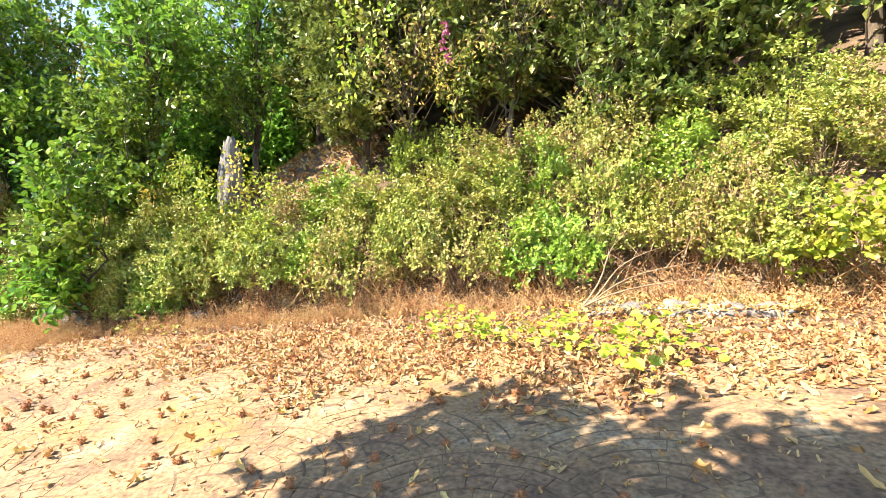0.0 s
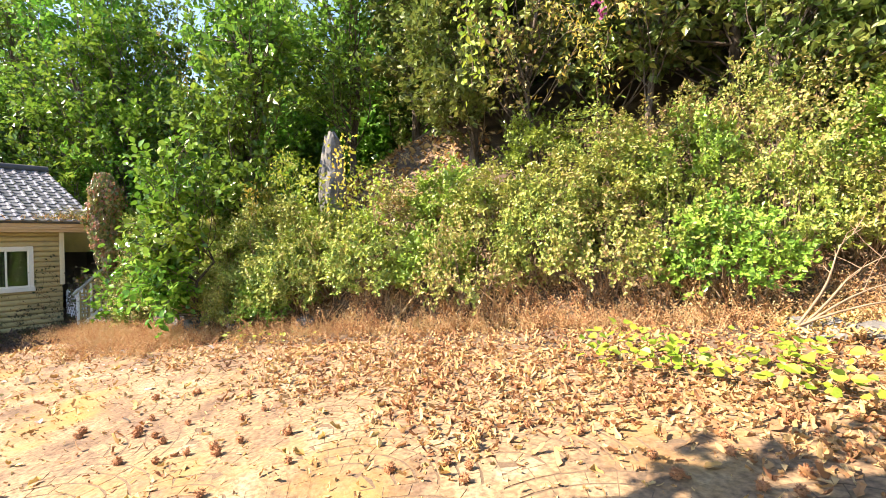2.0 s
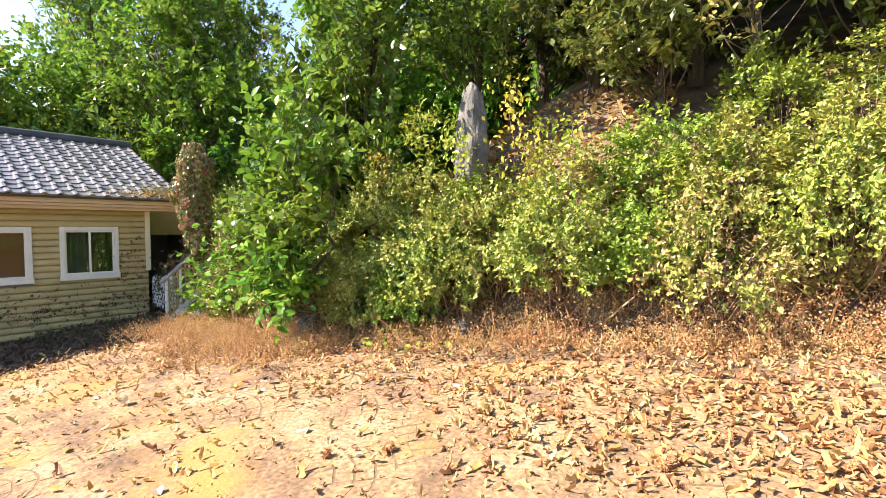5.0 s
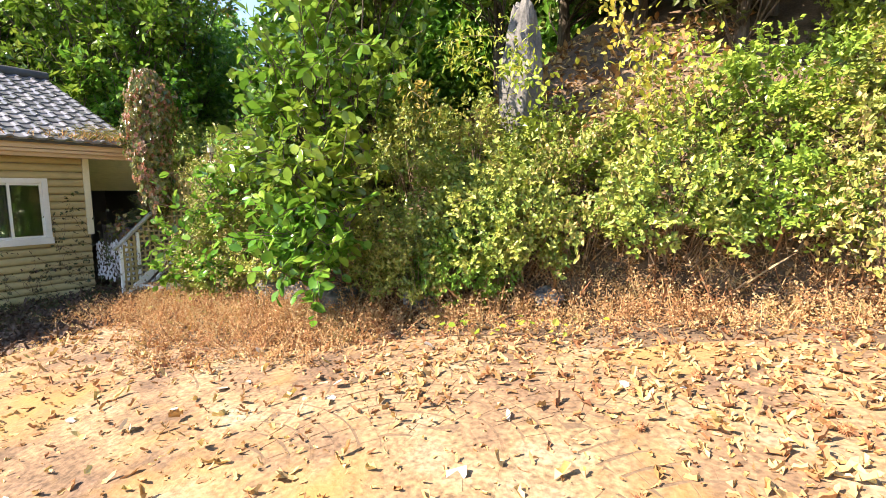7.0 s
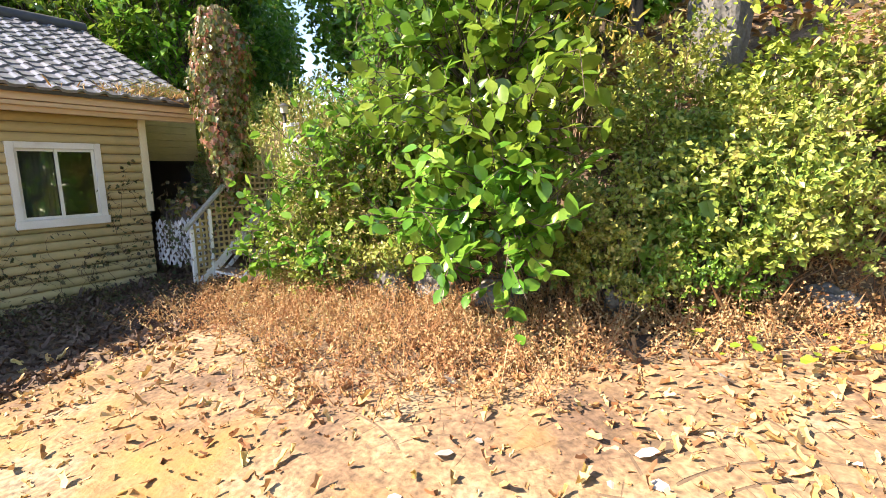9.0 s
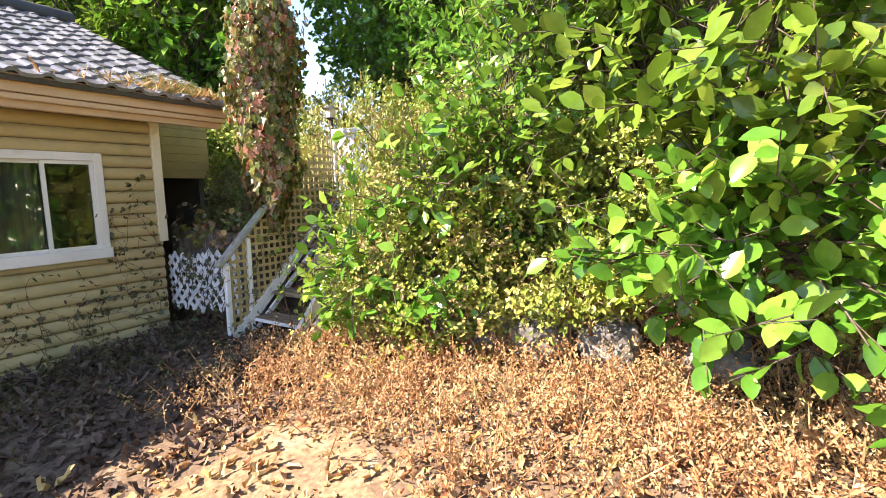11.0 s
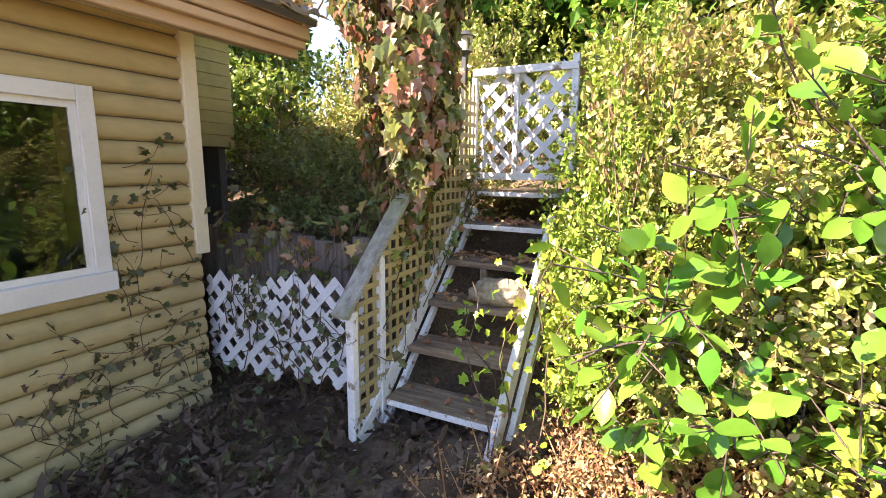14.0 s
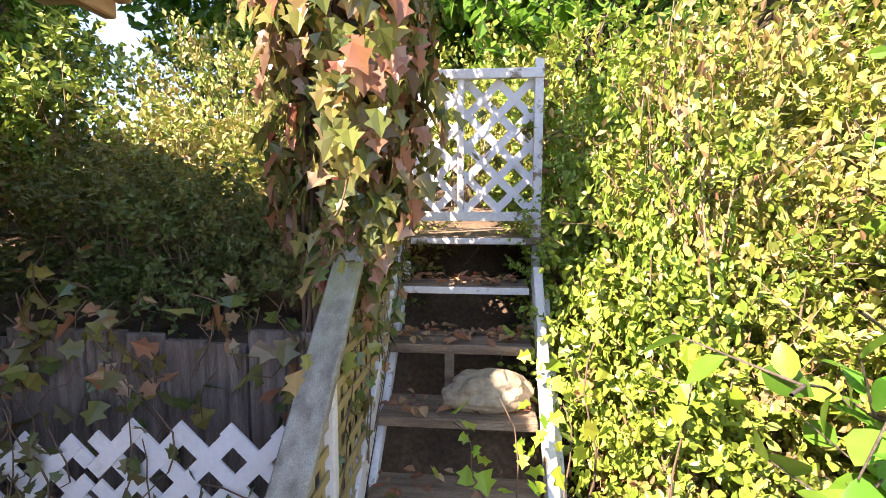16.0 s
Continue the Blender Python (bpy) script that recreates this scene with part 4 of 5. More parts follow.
prob = np.where(x < -6, np.maximum(prob, (0.07 + 0.12 * smooth(-9.0, -11.0, x)) * smooth(1.6, 2.6, y)), prob)
litter("leaf_litter", "drift of fallen tan and russet leaves", *keep(x, y, prob), 0.074, L_LITTER, "dry", curl=0.8)
x, y = area(850, -13.0, 5.0, 0.3, 5.0)
litter("scattered_leaves", "scattered curled brown leaves on the yard", x, y, 0.085, L_LITTER, "dry", 1.2)
x, y = area(5500, -12.5, 5.0, 0.2, 5.0)
litter("leaf_crumbs", "crumbs of dry leaf on the paving", x, y, 0.038, L_LITTER, "dry", 0.9)
x, y = area(26, -9.5, -5.5, 1.8, 4.3)
litter("pale_leaves", "bleached pale leaves on the paving", x, y, 0.085, L_PALE, "round", 0.4)
# litter beside the house, its colour darkened to deepen the shade there
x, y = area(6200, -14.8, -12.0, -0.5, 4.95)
litter("shaded_litter", "leaf litter darkened for the shade of the house", x, y, 0.09, L_SHADELITTER, "dry", 0.7)
x, y = area(2600, -9.8, -5.8, 6.6, 9.5)
litter("slope_litter", "russet leaves lying on the open slope", x, y, 0.12, L_LITTER)


def weeds(name, label, x, y, height, leaf, blades=3, size=0.05, twigs=True):
    """Dry stalks with small withered leaves."""
    n = len(x)
    base = np.column_stack([x, y, land(x, y) - 0.04])
    d = unit(np.column_stack([RNG.normal(size=n) * 0.65, RNG.normal(size=n) * 0.65, np.ones(n)]))
    ln = height * RNG.uniform(0.4, 1.25, n)
    c, ld, nr, s = twig_leaves(base + d * (ln * 0.25)[:, None], d, ln * 0.8, blades, size)
    c = c + RNG.normal(size=c.shape) * 0.022
    # the stalks themselves are narrow upright leaves
    c = np.concatenate([c, base])
    ld = np.concatenate([ld, d])
    nr = np.concatenate([nr, RNG.normal(size=(n, 3))])
    s = np.concatenate([s, ln])
    half = len(s) - n
    me = leaves(name, c[:half], ld[:half], nr[:half], s[:half], leaf, "kite", 0.5, 0.3)
    tagged(new(name, me), label, "weeds", kind="stuff")
    me = leaves(name + "_stalks", c[half:], ld[half:], nr[half:], s[half:], leaf, "blade", 0.2, 0.1)
    tagged(new(name + "_stalks", me), "thin dry stalks among the weeds", "weeds", kind="stuff")


SHAPES["blade"] = [(0.0, 0.0), (0.2, 0.012), (0.7, 0.009), (1.0, 0.0)]
x, y = area(30000, -13.4, 7.5, 3.0, 7.2)
e = bank(x)
p = smooth(0.75 + 0.35 * smooth(-5.0, -7.5, x), 0.15, e - y) * smooth(-0.7, -0.2, e - y)
p = np.where(x < -8.5, np.maximum(p, smooth(2.0 + 0.25 * np.sin(x * 2.3), 1.0, e - y) * (e - y > -0.3)), p)
p = np.where((x < -12.75) & (y > 4.5), 0, p) * np.where(x < -12.6, smooth(-13.3, -12.6, x), 1)
weeds("dry_weeds", "dry russet weeds along the foot of the bank", *keep(x, y, p * 0.9), 0.28, L_DRYGRASS, 15, 0.025)
x, y = area(2500, -13.4, 7.5, 4.4, 7.0)
p = smooth(0.35, 0.05, bank(x) - y) * smooth(-0.5, -0.1, bank(x) - y)
weeds("tall_weeds", "taller straw-coloured stems before the shrubs", *keep(x, y, p * np.where(x < -12.6, 0, 1)), 0.55, L_DRYGRASS, 14, 0.034)
x, y = area(500, -14.75, -13.0, 2.6, 4.6)
weeds("shade_weeds", "low green weeds in the shade of the wall", *keep(x, y, 0.35), 0.13, L_DARKIVY, 7, 0.045)


# creeper on the ground with round yellow-green leaves
def creeper(name, label, runs, per, size, leaf, height=0.16, shape="round"):
    ob = thing(name, label, "creeper")
    c, stems = [], []
    for pts in runs:
        pts = [np.array((x, y, float(top_of(np.array(x), np.array(y))) + 0.03)) for x, y in pts]
        stems.append((pts, [0.005] * len(pts)))
        for a, b in zip(pts[:-1], pts[1:]):
            n = max(2, int(per * np.linalg.norm(b - a)))
            t = RNG.uniform(size=(n, 1))
            c.append(a + (b - a) * t + np.column_stack([RNG.normal(size=(n, 2)) * 0.14, RNG.uniform(0.02, height, n)]))
    c = np.concatenate(c)
    n = len(c)
    me = leaves(name, c, np.column_stack([RNG.normal(size=(n, 2)), RNG.normal(size=n) * 0.3]), np.column_stack([RNG.normal(size=n) * 0.4 - 0.2, RNG.normal(size=n) * 0.4 - 0.3, np.ones(n)]), size * RNG.uniform(0.5, 1.2, n), leaf, shape)
    under("foliage", me, ob)
    tagged(under("runner", tubes(name + "_runner", stems, M_VINE, 4), ob), kind="stuff")
    return ob


creeper("ground_creeper", "bright yellow-green creeper trailing over fallen leaves",
        [[(-0.15, 3.5), (-0.25, 3.9), (-0.35, 4.3), (-0.2, 4.8), (-0.05, 5.3)], [(-0.35, 4.3), (-0.9, 4.5), (-1.4, 4.6), (-2.0, 4.75), (-2.6, 4.9)], [(-0.3, 4.0), (0.1, 4.2), (0.15, 4.6)], [(-0.7, 4.5), (-1.0, 5.0), (-1.3, 5.3)], [(-1.7, 4.7), (-2.0, 5.1), (-2.4, 5.3)]], 58, 0.085, L_YELLOW, 0.28)
creeper("ground_creeper", "small yellow creeper among dry weeds", [[(-11.6, 4.3), (-11.9, 4.5), (-12.1, 4.8)], [(-12.6, 4.35), (-12.45, 4.7)], [(-8.0, 4.5), (-7.4, 4.7), (-6.8, 4.9)]], 26, 0.06, L_YELLOW, 0.2)


# chestnut burrs lying on the paving
def burr_mesh():
    n = 90
    d = unit(RNG.normal(size=(n, 3)))
    core = bmesh.new()
    bmesh.ops.create_icosphere(core, subdivisions=2, radius=0.024)
    me = bpy.data.meshes.new("burr")
    for v in core.verts:
        v.co *= 1 + 0.12 * noise.noise(v.co * 60)
    dirs = [Vector(q) for q in d]
    for q in dirs:
        s = q.orthogonal().normalized() * 0.003
        u = q.cross(s)
        a = [core.verts.new(q * 0.022 + s), core.verts.new(q * 0.022 - s * 0.5 + u), core.verts.new(q * 0.022 - s * 0.5 - u), core.verts.new(q * 0.039)]
        for i, j in ((0, 1), (1, 2), (2, 0)):
            core.faces.new((a[i], a[j], a[3]))
    core.to_mesh(me)
    core.free()
    me.materials.append(M_BURR)
    return me


BURR = burr_mesh()
bx, by = area(84, -6.4, 0.6, 1.9, 4.4)
for x, y in zip(bx, by):
    ob = new("chestnut_burr", BURR)
    ob.matrix_basis = pose(x, y, float(yard(x, y)) + 0.028, random.uniform(0, 360), random.uniform(0, 360), 0) @ Matrix.Scale(random.uniform(0.8, 1.2), 4)
    tagged(ob, "spiny brown chestnut burr on the paving", "burr", "burrs on the yard")


# ---- rocks ----
def boulder(name, label, x, y, z, sx, sy, sz, material, turn=0, rough=0.22, seed=0.0, cat="rock", group=""):
    bm = bmesh.new()
    bmesh.ops.create_icosphere(bm, subdivisions=4, radius=1.0)
    for v in bm.verts:
        p = v.co.normalized()
        k = 1 + rough * noise.noise(p * 1.3 + Vector((seed, 0, 0))) + rough * 0.5 * noise.noise(p * 3.1 + Vector((0, seed, 0))) + rough * 0.15 * noise.noise(p * 9)
        q = p * k
        v.co = Vector((q.x * sx, q.y * sy, q.z * sz))
    ob = part(name, bm, material)
    ob.matrix_basis = pose(x, y, z, 0, 0, turn)
    return tagged(ob, label, cat, group)


boulder("boulder", "tall grey boulder standing on the slope among trees", -8.25, 7.0, 2.55, 0.25, 0.25, 1.02, M_ROCK, 20, 0.28, 2.0)
boulder("step_stone", "buff stone lying on a stair tread", -13.17, 5.36, 0.175, 0.17, 0.09, 0.085, M_ROCKB, 5, 0.25, 5.0)
for k, (x, s) in enumerate([(-11.5, 0.24), (-11.1, 0.3), (-10.7, 0.27), (-10.25, 0.22), (-9.6, 0.2), (-8.6, 0.18), (-7.3, 0.14)]):
    boulder("bank_stone", "pale rough stone at the foot of the bank", x, float(bank(x)) - 0.02, float(land(x, bank(x))) + 0.1, s, 0.22, 0.8 * s, M_WALLROCK, k * 37, 0.35, k * 1.7, group="stones of the bank")
for k, (x, y, s) in enumerate([(-0.75, 6.25, 0.3), (-0.3, 6.2, 0.34), (0.15, 6.15, 0.32), (0.6, 6.15, 0.34), (1.0, 6.1, 0.28)]):
    boulder("bank_stone", "pale stone in a low mound under leaves", x, y, float(land(x, y)) - 0.1, s, 0.3, 0.18, M_WALLROCK, k * 51, 0.35, 20 + k * 1.3, group="stones of the mound")
x, y = area(1500, -1.1, 1.4, 5.75, 6.6)
litter("mound_litter", "tan leaves heaped over the stone mound", x, y, 0.07, L_LITTER, "dry", lift=0.09)


# ---- ivy ----
def ivy_column():
    ob = thing("ivy_post", "old post wrapped in red and green ivy", "ivy", pose(-13.74, 5.08, -0.55))
    vs, fs = tube([(0, 0, 0), (0.01, 0, 1.2), (0, 0.02, 2.3), (0.02, 0.03, 3.4)], [0.07, 0.065, 0.06, 0.04], 8)
    under("post", mesh_of("post", [tuple(v) for v in vs], fs, M_BARK, True), ob)
    n = 4600
    z = RNG.uniform(1.1, 3.5, n)
    a = RNG.uniform(0, 2 * np.pi, n)
    lump = 0.06 * np.sin(z * 4.3 + a) + 0.05 * np.sin(a * 3 + z * 2.2) + 0.04 * np.sin(a * 5 - z * 6)
    rad = (0.22 + 0.09 * smooth(1.7, 2.5, z) + lump) * smooth(0.8, 1.75, z) * (1 - 0.7 * smooth(3.0, 3.6, z)) * RNG.uniform(0.6, 1.15, n)
    c = np.column_stack([np.cos(a) * rad + 0.1, np.sin(a) * rad, z])
    out = np.column_stack([np.cos(a), np.sin(a), np.zeros(n)])
    d = out * 0.4 + np.array([0, 0, -1.0]) + RNG.normal(size=(n, 3)) * 0.35
    nr = out + np.array([0, 0, 0.5]) + RNG.normal(size=(n, 3)) * 0.35
    under("foliage", leaves("ivy", c, d, nr, 0.074 * RNG.uniform(0.45, 1.3, n), L_IVY, "lobed", 0.25, 0.3), ob)
    runs = []
    for k in range(12):
        a0 = k * 0.52
        runs.append(([(0.07 * math.cos(a0 + u * 2), 0.07 * math.sin(a0 + u * 2), 0.1 + u * 3.0) for u in np.linspace(0, 1, 8)], [0.008] * 8))
    under("vine", tubes("vine", runs, M_VINE, 4), ob)


ivy_column()


def wall_vine(name, label, face, starts, material, leaf, size, n_leaf):
    """Bare runners with a few leaves climbing a flat face; face maps (along, up) to a place."""
    ob = thing(name, label, "vine")
    runs, c = [], []
    for a, z, ang, ln in starts:
        pts, k = [], 0
        p = np.array((a, z))
        while k < ln:
            pts.append(face(*p))
            ang += RNG.normal() * 0.45
            p = p + 0.06 * np.array((math.cos(ang), math.sin(ang)))
            k += 1
            if RNG.uniform() < n_leaf:
                c.append(face(*(p + RNG.normal(size=2) * 0.03)))
        runs.append((pts, list(np.linspace(0.0035, 0.0015, len(pts)))))
    under("runner", tubes(name + "_runner", runs, material, 4), ob)
    c = np.array(c)
    n = len(c)
    nr = np.tile(np.array([face(0, 0, 1.0)]) - np.array([face(0, 0, 0.0)]), (n, 1)) + RNG.normal(size=(n, 3)) * 0.4
    under("foliage", leaves(name + "_leaf", c, RNG.normal(size=(n, 3)) + np.array([0, 0, -0.6]), nr, size * RNG.uniform(0.5, 1.2, n), leaf, "lobed"), ob)
    return ob


starts = []
for k in range(70):
    starts.append((RNG.uniform(0.5, 4.7), RNG.uniform(-0.6, -0.3), RNG.uniform(0.5, 2.6), int(RNG.integers(5, 17))))
for k in range(14):
    starts.append((RNG.uniform(4.1, 4.75), RNG.uniform(-0.3, 0.6), RNG.uniform(0.8, 3.4), int(RNG.integers(5, 13))))
starts += [(4.55, 0.35, 1.9, 9), (4.6, 0.5, 2.2, 10), (4.62, 0.2, 2.9, 8), (4.66, 0.75, 2.4, 8), (4.16, 0.3, 1.5, 12), (4.2, 0.9, 0.2, 6)]
wall_vine("wall_ivy", "thin ivy runners creeping up the siding", lambda a, z, o=0.0: (WX + 0.012 + o * 0.02, a, z), starts, M_VINE, L_DARKIVY, 0.055, 0.95)
starts = [(RNG.uniform(-14.95, -13.7), RNG.uniform(-0.5, 0.0), RNG.uniform(0.3, 2.8), int(RNG.integers(6, 18))) for k in range(30)]
wall_vine("lattice_ivy", "ivy threading through the white lattice", lambda a, z, o=0.0: (a, 4.675 - o * 0.02, z), starts, M_VINE, L_DARKIVY, 0.06, 0.5)
starts = [(RNG.uniform(-15.1, -13.75), RNG.uniform(0.35, 0.65), RNG.uniform(3.4, 6.0), int(RNG.integers(3, 9))) for k in range(34)]
wall_vine("board_ivy", "ivy hanging over the grey boards", lambda a, z, o=0.0: (a, 4.95 - o * 0.02, z), starts, M_VINE, L_IVY, 0.085, 0.7)
starts = [(RNG.uniform(4.7, 5.9), RNG.uniform(-0.2, 0.9), RNG.uniform(0.3, 2.0), int(RNG.integers(5, 12))) for k in range(22)]
wall_vine("railing_ivy", "ivy with brown leaves on the stair lattice", lambda a, z, o=0.0: (-13.595 + o * 0.02, a, max(z, slope_at(a) + 0.03)), starts, M_VINE, L_IVY, 0.07, 0.7)


starts = [(RNG.uniform(-13.6, -12.9), RNG.uniform(0.85, 1.3), RNG.uniform(0.3, 2.8), int(RNG.integers(5, 12))) for k in range(20)]
wall_vine("gate_ivy", "small ivy climbing the white lattice gate", lambda a, z, o=0.0: (a, 6.085 - o * 0.02, z), starts, M_VINE, L_IVY, 0.06, 0.9)


# vines beside the right stringer, with yellow leaves
def hanging_vine(name, label, a, b, sag, n, size, leaf, shape="oval", spread_by=0.07):
    ob = thing(name, label, "vine")
    a, b = np.array(a, float), np.array(b, float)
    pts = [a + (b - a) * u + np.array([0.03 * math.sin(u * 9), 0.03 * math.cos(u * 7), -sag * 4 * u * (1 - u)]) for u in np.linspace(0, 1, 9)]
    under("runner", tubes(name, [(pts, list(np.linspace(0.005, 0.002, 9)))], M_VINE, 4), ob)
    t = RNG.uniform(size=n) * 7.99
    i = t.astype(int)
    P = np.array(pts)
    c = P[i] + (P[i + 1] - P[i]) * (t - i)[:, None] + RNG.normal(size=(n, 3)) * spread_by
    under("foliage", leaves(name + "_leaf", c, RNG.normal(size=(n, 3)) + np.array([0, 0, -0.8]), RNG.normal(size=(n, 3)) * 0.5 + np.array([-0.4, -0.7, 0.5]), size * RNG.uniform(0.5, 1.2, n), leaf, shape), ob)
    return ob


for a, b, n in [((-12.95, 4.62, -0.45), (-13.15, 4.85, 0.35), 18), ((-12.9, 4.7, -0.4), (-12.95, 4.95, 0.3), 22), ((-12.85, 5.0, -0.1), (-12.8, 5.2, 0.6), 24), ((-13.05, 5.0, -0.3), (-13.3, 5.0, 0.2), 14), ((-12.75, 4.6, -0.4), (-12.6, 4.9, 0.5), 24)]:
    hanging_vine("stair_vine", "yellow-green vine climbing beside the stairs", a, b, -0.05, n, 0.062, L_YELLOW, "lobed", 0.06)
hanging_vine("red_vine", "small red leaves on a vine by the stairs", (-12.85, 5.2, 0.2), (-12.8, 5.3, 0.45), 0, 9, 0.07, L_IVY, "lobed", 0.05)
# sprays that hang from the trees above the bank
for a, b, n, s, leaf, shape in [((-4.6, 6.2, 5.2), (-4.0, 5.2, 3.1), 70, 0.11, L_YELLOW, "oval"), ((-4.0, 6.4, 5.2), (-3.8, 5.4, 3.5), 50, 0.11, L_YELLOW, "oval"),
                                ((-3.6, 6.8, 4.6), (-2.6, 5.8, 3.1), 90, 0.09, L_AUTUMN, "long"), ((-2.6, 6.8, 4.5), (-3.4, 5.9, 3.0), 70, 0.09, L_AUTUMN, "long"),
                                ((-3.0, 7.2, 4.2), (-2.9, 6.2, 2.5), 60, 0.08, L_GREEN, "oval"), ((-6.6, 6.1, 2.6), (-6.3, 5.5, 1.3), 130, 0.08, L_YELLOW, "oval"),
                                ((-6.2, 6.1, 2.5), (-5.9, 5.6, 1.2), 110, 0.08, L_YELLOW, "oval"), ((-8.2, 6.5, 2.6), (-7.4, 5.6, 2.0), 90, 0.1, L_YELLOW, "oval"), ((-9.6, 6.3, 2.4), (-8.6, 5.4, 1.9), 90, 0.1, L_AUTUMN, "long"),
                                ((-9.2, 6.5, 2.9), (-7.7, 5.7, 2.55), 110, 0.11, L_YELLOW, "long"), ((-8.9, 6.3, 2.7), (-7.9, 5.6, 2.2), 100, 0.11, L_YELLOW, "long"), ((-7.0, 6.2, 3.1), (-6.6, 5.5, 1.9), 70, 0.09, L_AUTUMN, "oval")]:
    hanging_vine("hanging_spray", "leafy spray hanging from the trees above the bank", a, b, -0.12, int(n * 1.8), s * 0.85, leaf, shape, 0.11)
hanging_vine("flower_spray", "magenta flower cluster on a bare hanging twig", (-2.72, 5.75, 4.3), (-2.67, 5.66, 3.72), 0, 60, 0.045, L_PURPLE, "round", 0.03)
hanging_vine("maple_seedling", "bright green lobed seedling at the foot of the bank", (-8.32, 5.2, 0.2), (-8.25, 5.05, 0.78), 0, 22, 0.15, L_GREEN, "lobed", 0.08)
# bare arched branch lying over the mound
ob = thing("bare_branch", "bare pale branch leaning out of the bank", "branch")
runs = []
for k in range(4):
    a = np.array((-0.95, 5.95, 0.55))
    d = np.array((0.5 + 0.33 * k, 0.25 + 0.05 * math.sin(k * 2), 1.0 - 0.17 * k))
    runs.append(([a + d * u + np.array((0.05 * math.sin(u * 6 + k), 0.04 * math.sin(u * 9 + k), 0.25 * u * (1 - u) - 0.1 * u * u)) for u in np.linspace(0, 1, 9)], list(np.linspace(0.014, 0.003, 9))))
    for u in (0.45, 0.62, 0.78, 0.9):
        p = a + d * u + np.array((0.05 * math.sin(u * 6 + k), 0.04 * math.sin(u * 9 + k), 0.25 * u * (1 - u) - 0.1 * u * u))
        q = p + np.array((RNG.normal() * 0.14, RNG.normal() * 0.1, 0.16 + RNG.normal() * 0.1))
        runs.append(([p, (p + q) / 2 + RNG.normal(size=3) * 0.015, q], [0.005, 0.004, 0.002]))
under("limb", tubes("limb", runs, M_TWIG, 5), ob)

# lantern on a post above the stairs
lan = thing("garden_lantern", "small black garden lantern with frosted glass", "lantern", pose(-13.78, 6.15, 0.76))
part("post", boxed(-0.02, 0.02, -0.02, 0.02, 0, 1.0, 0.003), M_DARKM, lan)
bm = bmesh.new()
bmesh.ops.create_cone(bm, cap_ends=True, segments=10, radius1=0.05, radius2=0.06, depth=0.11, matrix=Matrix.Translation((0, 0, 1.06)))
part("glass", bm, mat("frosted_lamp_glass", [(0.7, 0.62, 0.5), (0.78, 0.72, 0.6)], 4, 0.4, 0.0), lan, "frosted pale glass")
bm = bmesh.new()
bmesh.ops.create_cone(bm, cap_ends=True, segments=12, radius1=0.085, radius2=0.03, depth=0.04, matrix=Matrix.Translation((0, 0, 1.135)))
part("cap", bm, M_DARKM, lan)
bm = bmesh.new()
bmesh.ops.create_cone(bm, cap_ends=True, segments=12, radius1=0.03, radius2=0.06, depth=0.02, matrix=Matrix.Translation((0, 0, 1.0)))
part("collar", bm, M_DARKM, lan)

# fallen leaves on treads and roof edge
cx, cy, cz = [], [], []
for k, (y, z) in enumerate(STEP[:5]):
    n = (14, 20, 46, 70, 60)[k]
    cx.append(RNG.uniform(SX0 + 0.02, SX1 - 0.02, n))
    cy.append(RNG.uniform(y + 0.03, y + 0.23, n))
    cz.append(np.full(n, z + 0.012) + RNG.uniform(0, 0.02, n))
c = np.column_stack([np.concatenate(cx), np.concatenate(cy), np.concatenate(cz)])
n = len(c)
me = leaves("stair_litter", c, np.column_stack([RNG.normal(size=(n, 2)), RNG.normal(size=n) * 0.2]), np.column_stack([RNG.normal(size=(n, 2)) * 0.4, np.ones(n)]), 0.06 * RNG.uniform(0.5, 1.2, n), L_LITTER, "oval", 0.5)
tagged(new("stair_litter", me), "dry leaves lying on the stair treads", "fallen leaves", kind="stuff")
n = 1500
ry = 5.2 - np.abs(RNG.normal(size=n)) * 0.45
rs = np.abs(RNG.normal(size=n)) * 0.35 * smooth(3.0, 5.2, ry) + 0.02
c = np.column_stack([EDGE.x + SDIR.x * rs, ry, EDGE.z + SDIR.z * rs + 0.055])
me = leaves("roof_litter", c, RNG.normal(size=(n, 3)) * np.array([1, 1, 0.4]), np.column_stack([RNG.normal(size=(n, 2)) * 0.4, np.ones(n)]), 0.05 * RNG.uniform(0.5, 1.2, n), L_DRYSHRUB, "long", 0.5)
tagged(new("roof_litter", me), "brown needles and leaves caught on the roof edge", "fallen leaves", kind="stuff")
n = 150
base = np.column_stack([np.full(n, EDGE.x - 0.05) + RNG.normal(size=n) * 0.05, 5.25 - np.abs(RNG.normal(size=n)) * 0.7, np.full(n, EDGE.z + 0.03)])
me = leaves("roof_grass", base, RNG.normal(size=(n, 3)) * 0.5 + np.array([0.2, 0.2, 0.9]), RNG.normal(size=(n, 3)), 0.15 * RNG.uniform(0.4, 1.2, n), L_DRYGRASS, "blade", 0.2, 0.5)
tagged(new("roof_grass", me), "dry grass sprouting from the gutter edge", "weeds", kind="stuff")
# ---- setts of the yard ----
R, RING, HW, DY = 0.98, 0.122, 0.8, 0.58


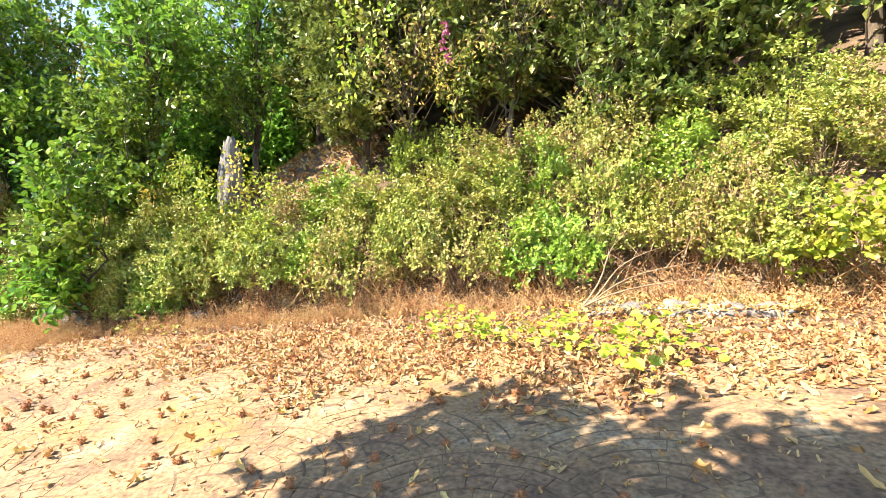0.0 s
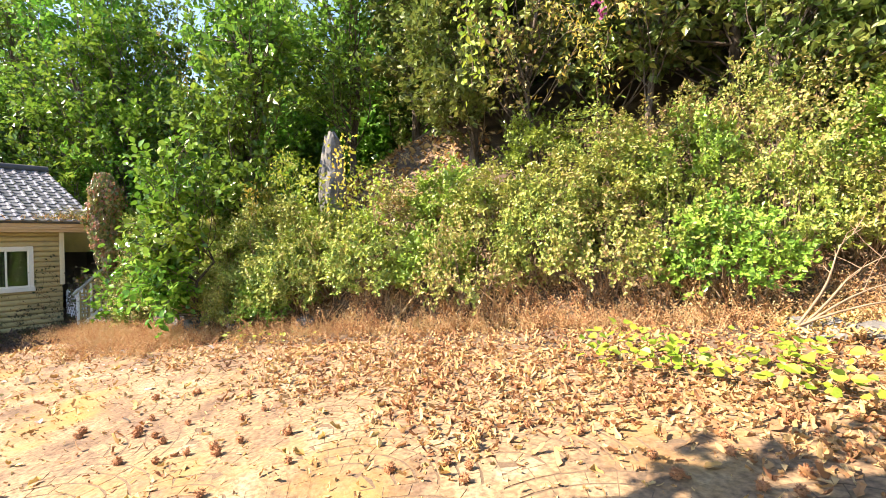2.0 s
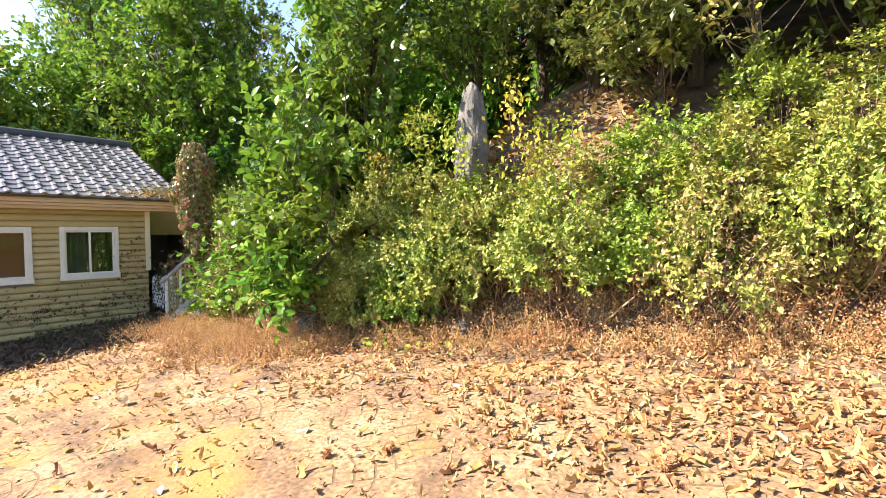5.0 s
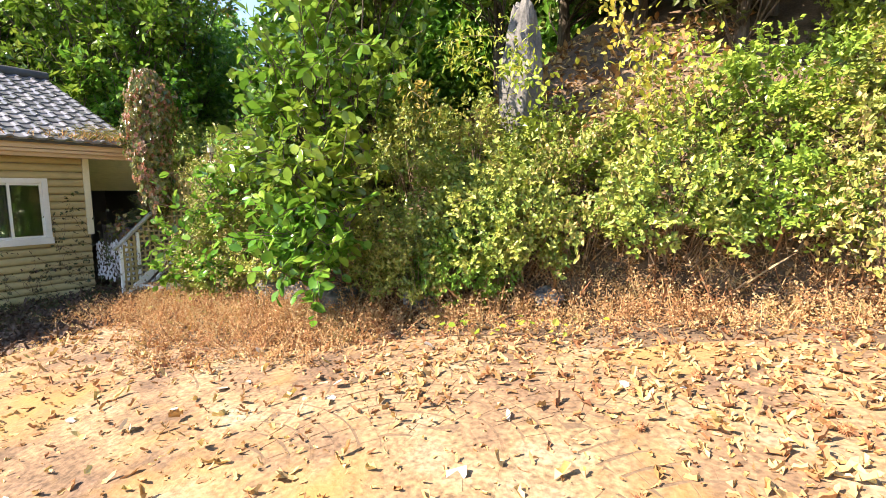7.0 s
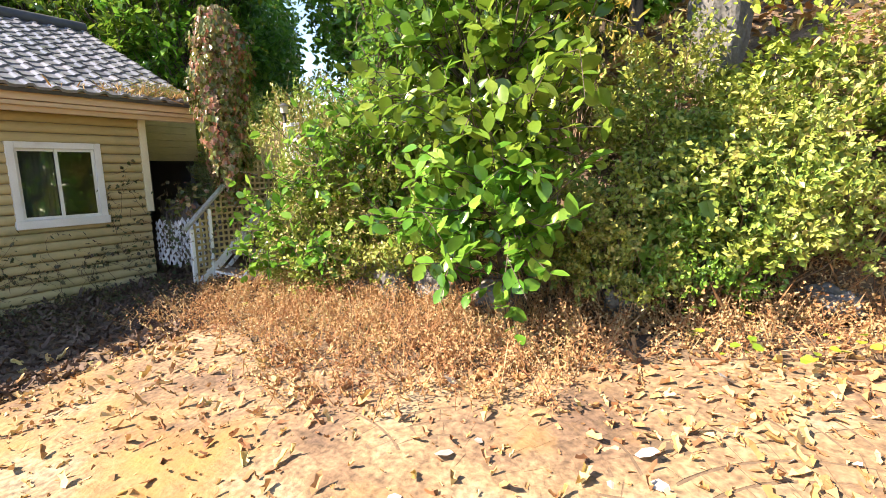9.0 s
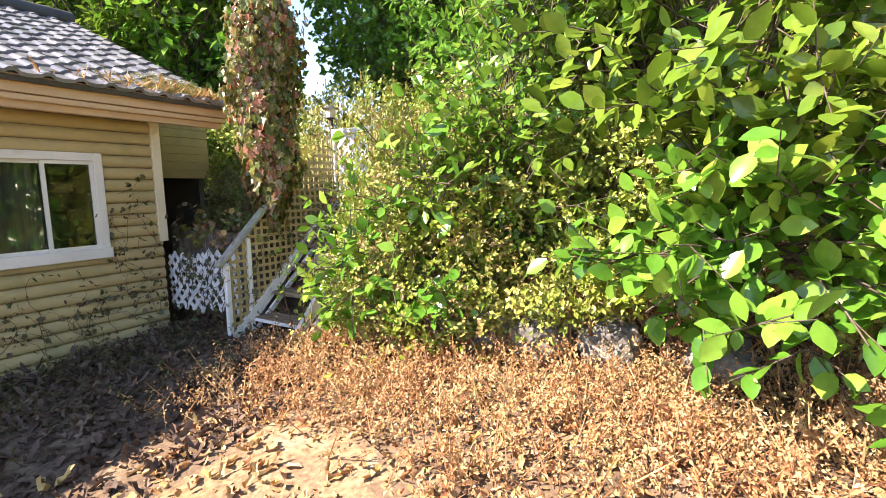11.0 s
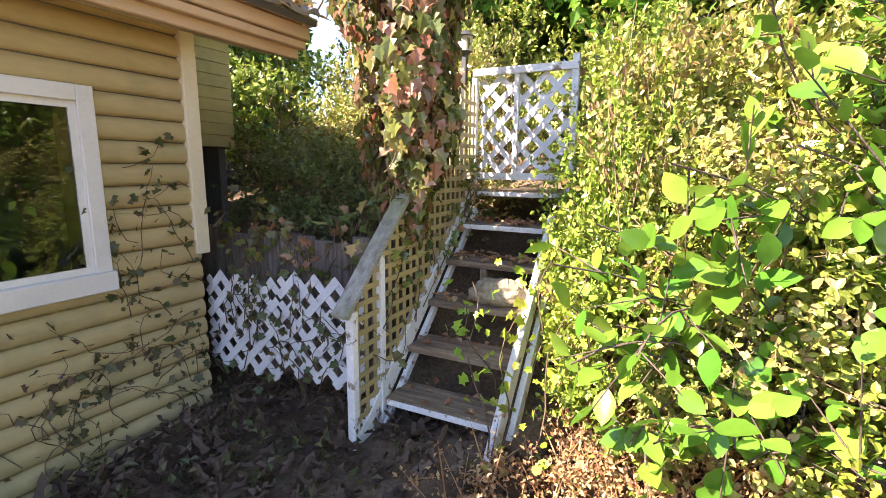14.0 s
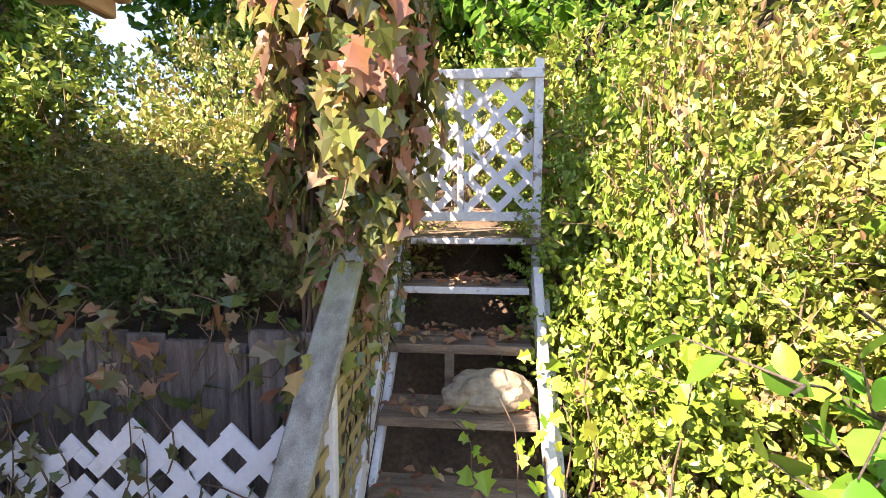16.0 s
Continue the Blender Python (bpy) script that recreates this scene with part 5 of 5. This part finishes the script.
def sett(r0, r1, a0, a1, j=0.0018, h=0.0035):
    """A slightly domed sett between two radii and two angles, in its fan's plane."""
    lo, hi = [], []
    g = j / ((r0 + r1) / 2)
    for r, a in ((r0 + j, a0 + g), (r1 - j, a0 + g), (r1 - j, a1 - g), (r0 + j, a1 - g)):
        lo.append((r * math.cos(a), r * math.sin(a), -0.01))
    g2, j2 = g * 1.6, j * 1.6
    for r, a in ((r0 + j2, a0 + g2), (r1 - j2, a0 + g2), (r1 - j2, a1 - g2), (r0 + j2, a1 - g2)):
        hi.append((r * math.cos(a), r * math.sin(a), h))
    return lo + hi


SETT_F = [(4, 7, 6, 5), (0, 4, 5, 1), (1, 5, 6, 2), (2, 6, 7, 3), (3, 7, 4, 0)]
ring_me, fv, ff, made = {}, [], [], 0
for row in range(-12, 14):
    for col in range(-11, 6):
        cx, cy = col * 2 * HW + (HW if row % 2 else 0), row * DY
        for ring in range(8):
            r0, r1 = ring * RING + 0.01, (ring + 1) * RING
            rm = (r0 + r1) / 2
            n = max(3, int(round(2 * math.pi * rm / 0.155)))
            if ring not in ring_me:
                ring_me[ring] = mesh_of("sett", sett(r0, r1, -math.pi / n, math.pi / n), SETT_F, M_PAVE)
            for k in range(n):
                a = 2 * math.pi * (k + 0.5 * (ring % 2)) / n
                x, y = cx + rm * math.cos(a), cy + rm * math.sin(a)
                covered = False
                for dr in (1, 2, 3):
                    for dc in (-1, 0, 1):
                        ox = (round((x - (HW if (row - dr) % 2 else 0)) / (2 * HW)) + dc) * 2 * HW + (HW if (row - dr) % 2 else 0)
                        if math.hypot(x - ox, y - (row - dr) * DY) < R - 0.045:
                            covered = True
                if covered or x < -11.8 or x > 6.0 or y < -5.8 or y > float(pave_edge(x)) + 0.1 * math.sin(x * 3.1) - 0.06:
                    continue
                z = float(yard(x, y)) + random.uniform(-0.0015, 0.0015) - 0.002
                m = pose(cx, cy, z, 0, 0, math.degrees(a))
                # tilt with the yard
                gx, gy = 0.0875 + 2 * 0.00173 * x, 0.0898
                if -2.6 < x < 1.6 and 1.6 < y < 3.9 and made < 300:
                    tilt = Vector((0, 0, 1)).rotation_difference(Vector((-gx, -gy, 1))).to_matrix().to_4x4()
                    mt = Matrix.Translation((x, y, z)) @ tilt @ pose(0, 0, 0, 0, 0, math.degrees(a)) @ Matrix.Translation((-rm, 0, 0))
                    under("sett", ring_me[ring], pavement, m=mt)
                    made += 1
                else:
                    o = len(fv)
                    for p in sett(r0, r1, -math.pi / n, math.pi / n):
                        q = m @ Vector(p)
                        fv.append((q.x, q.y, q.z + gx * (q.x - x) + gy * (q.y - y)))
                    ff += [tuple(i + o for i in q) for q in SETT_F]
tagged(under("more_setts", mesh_of("more_setts", fv, ff, M_PAVE), pavement), kind="stuff")
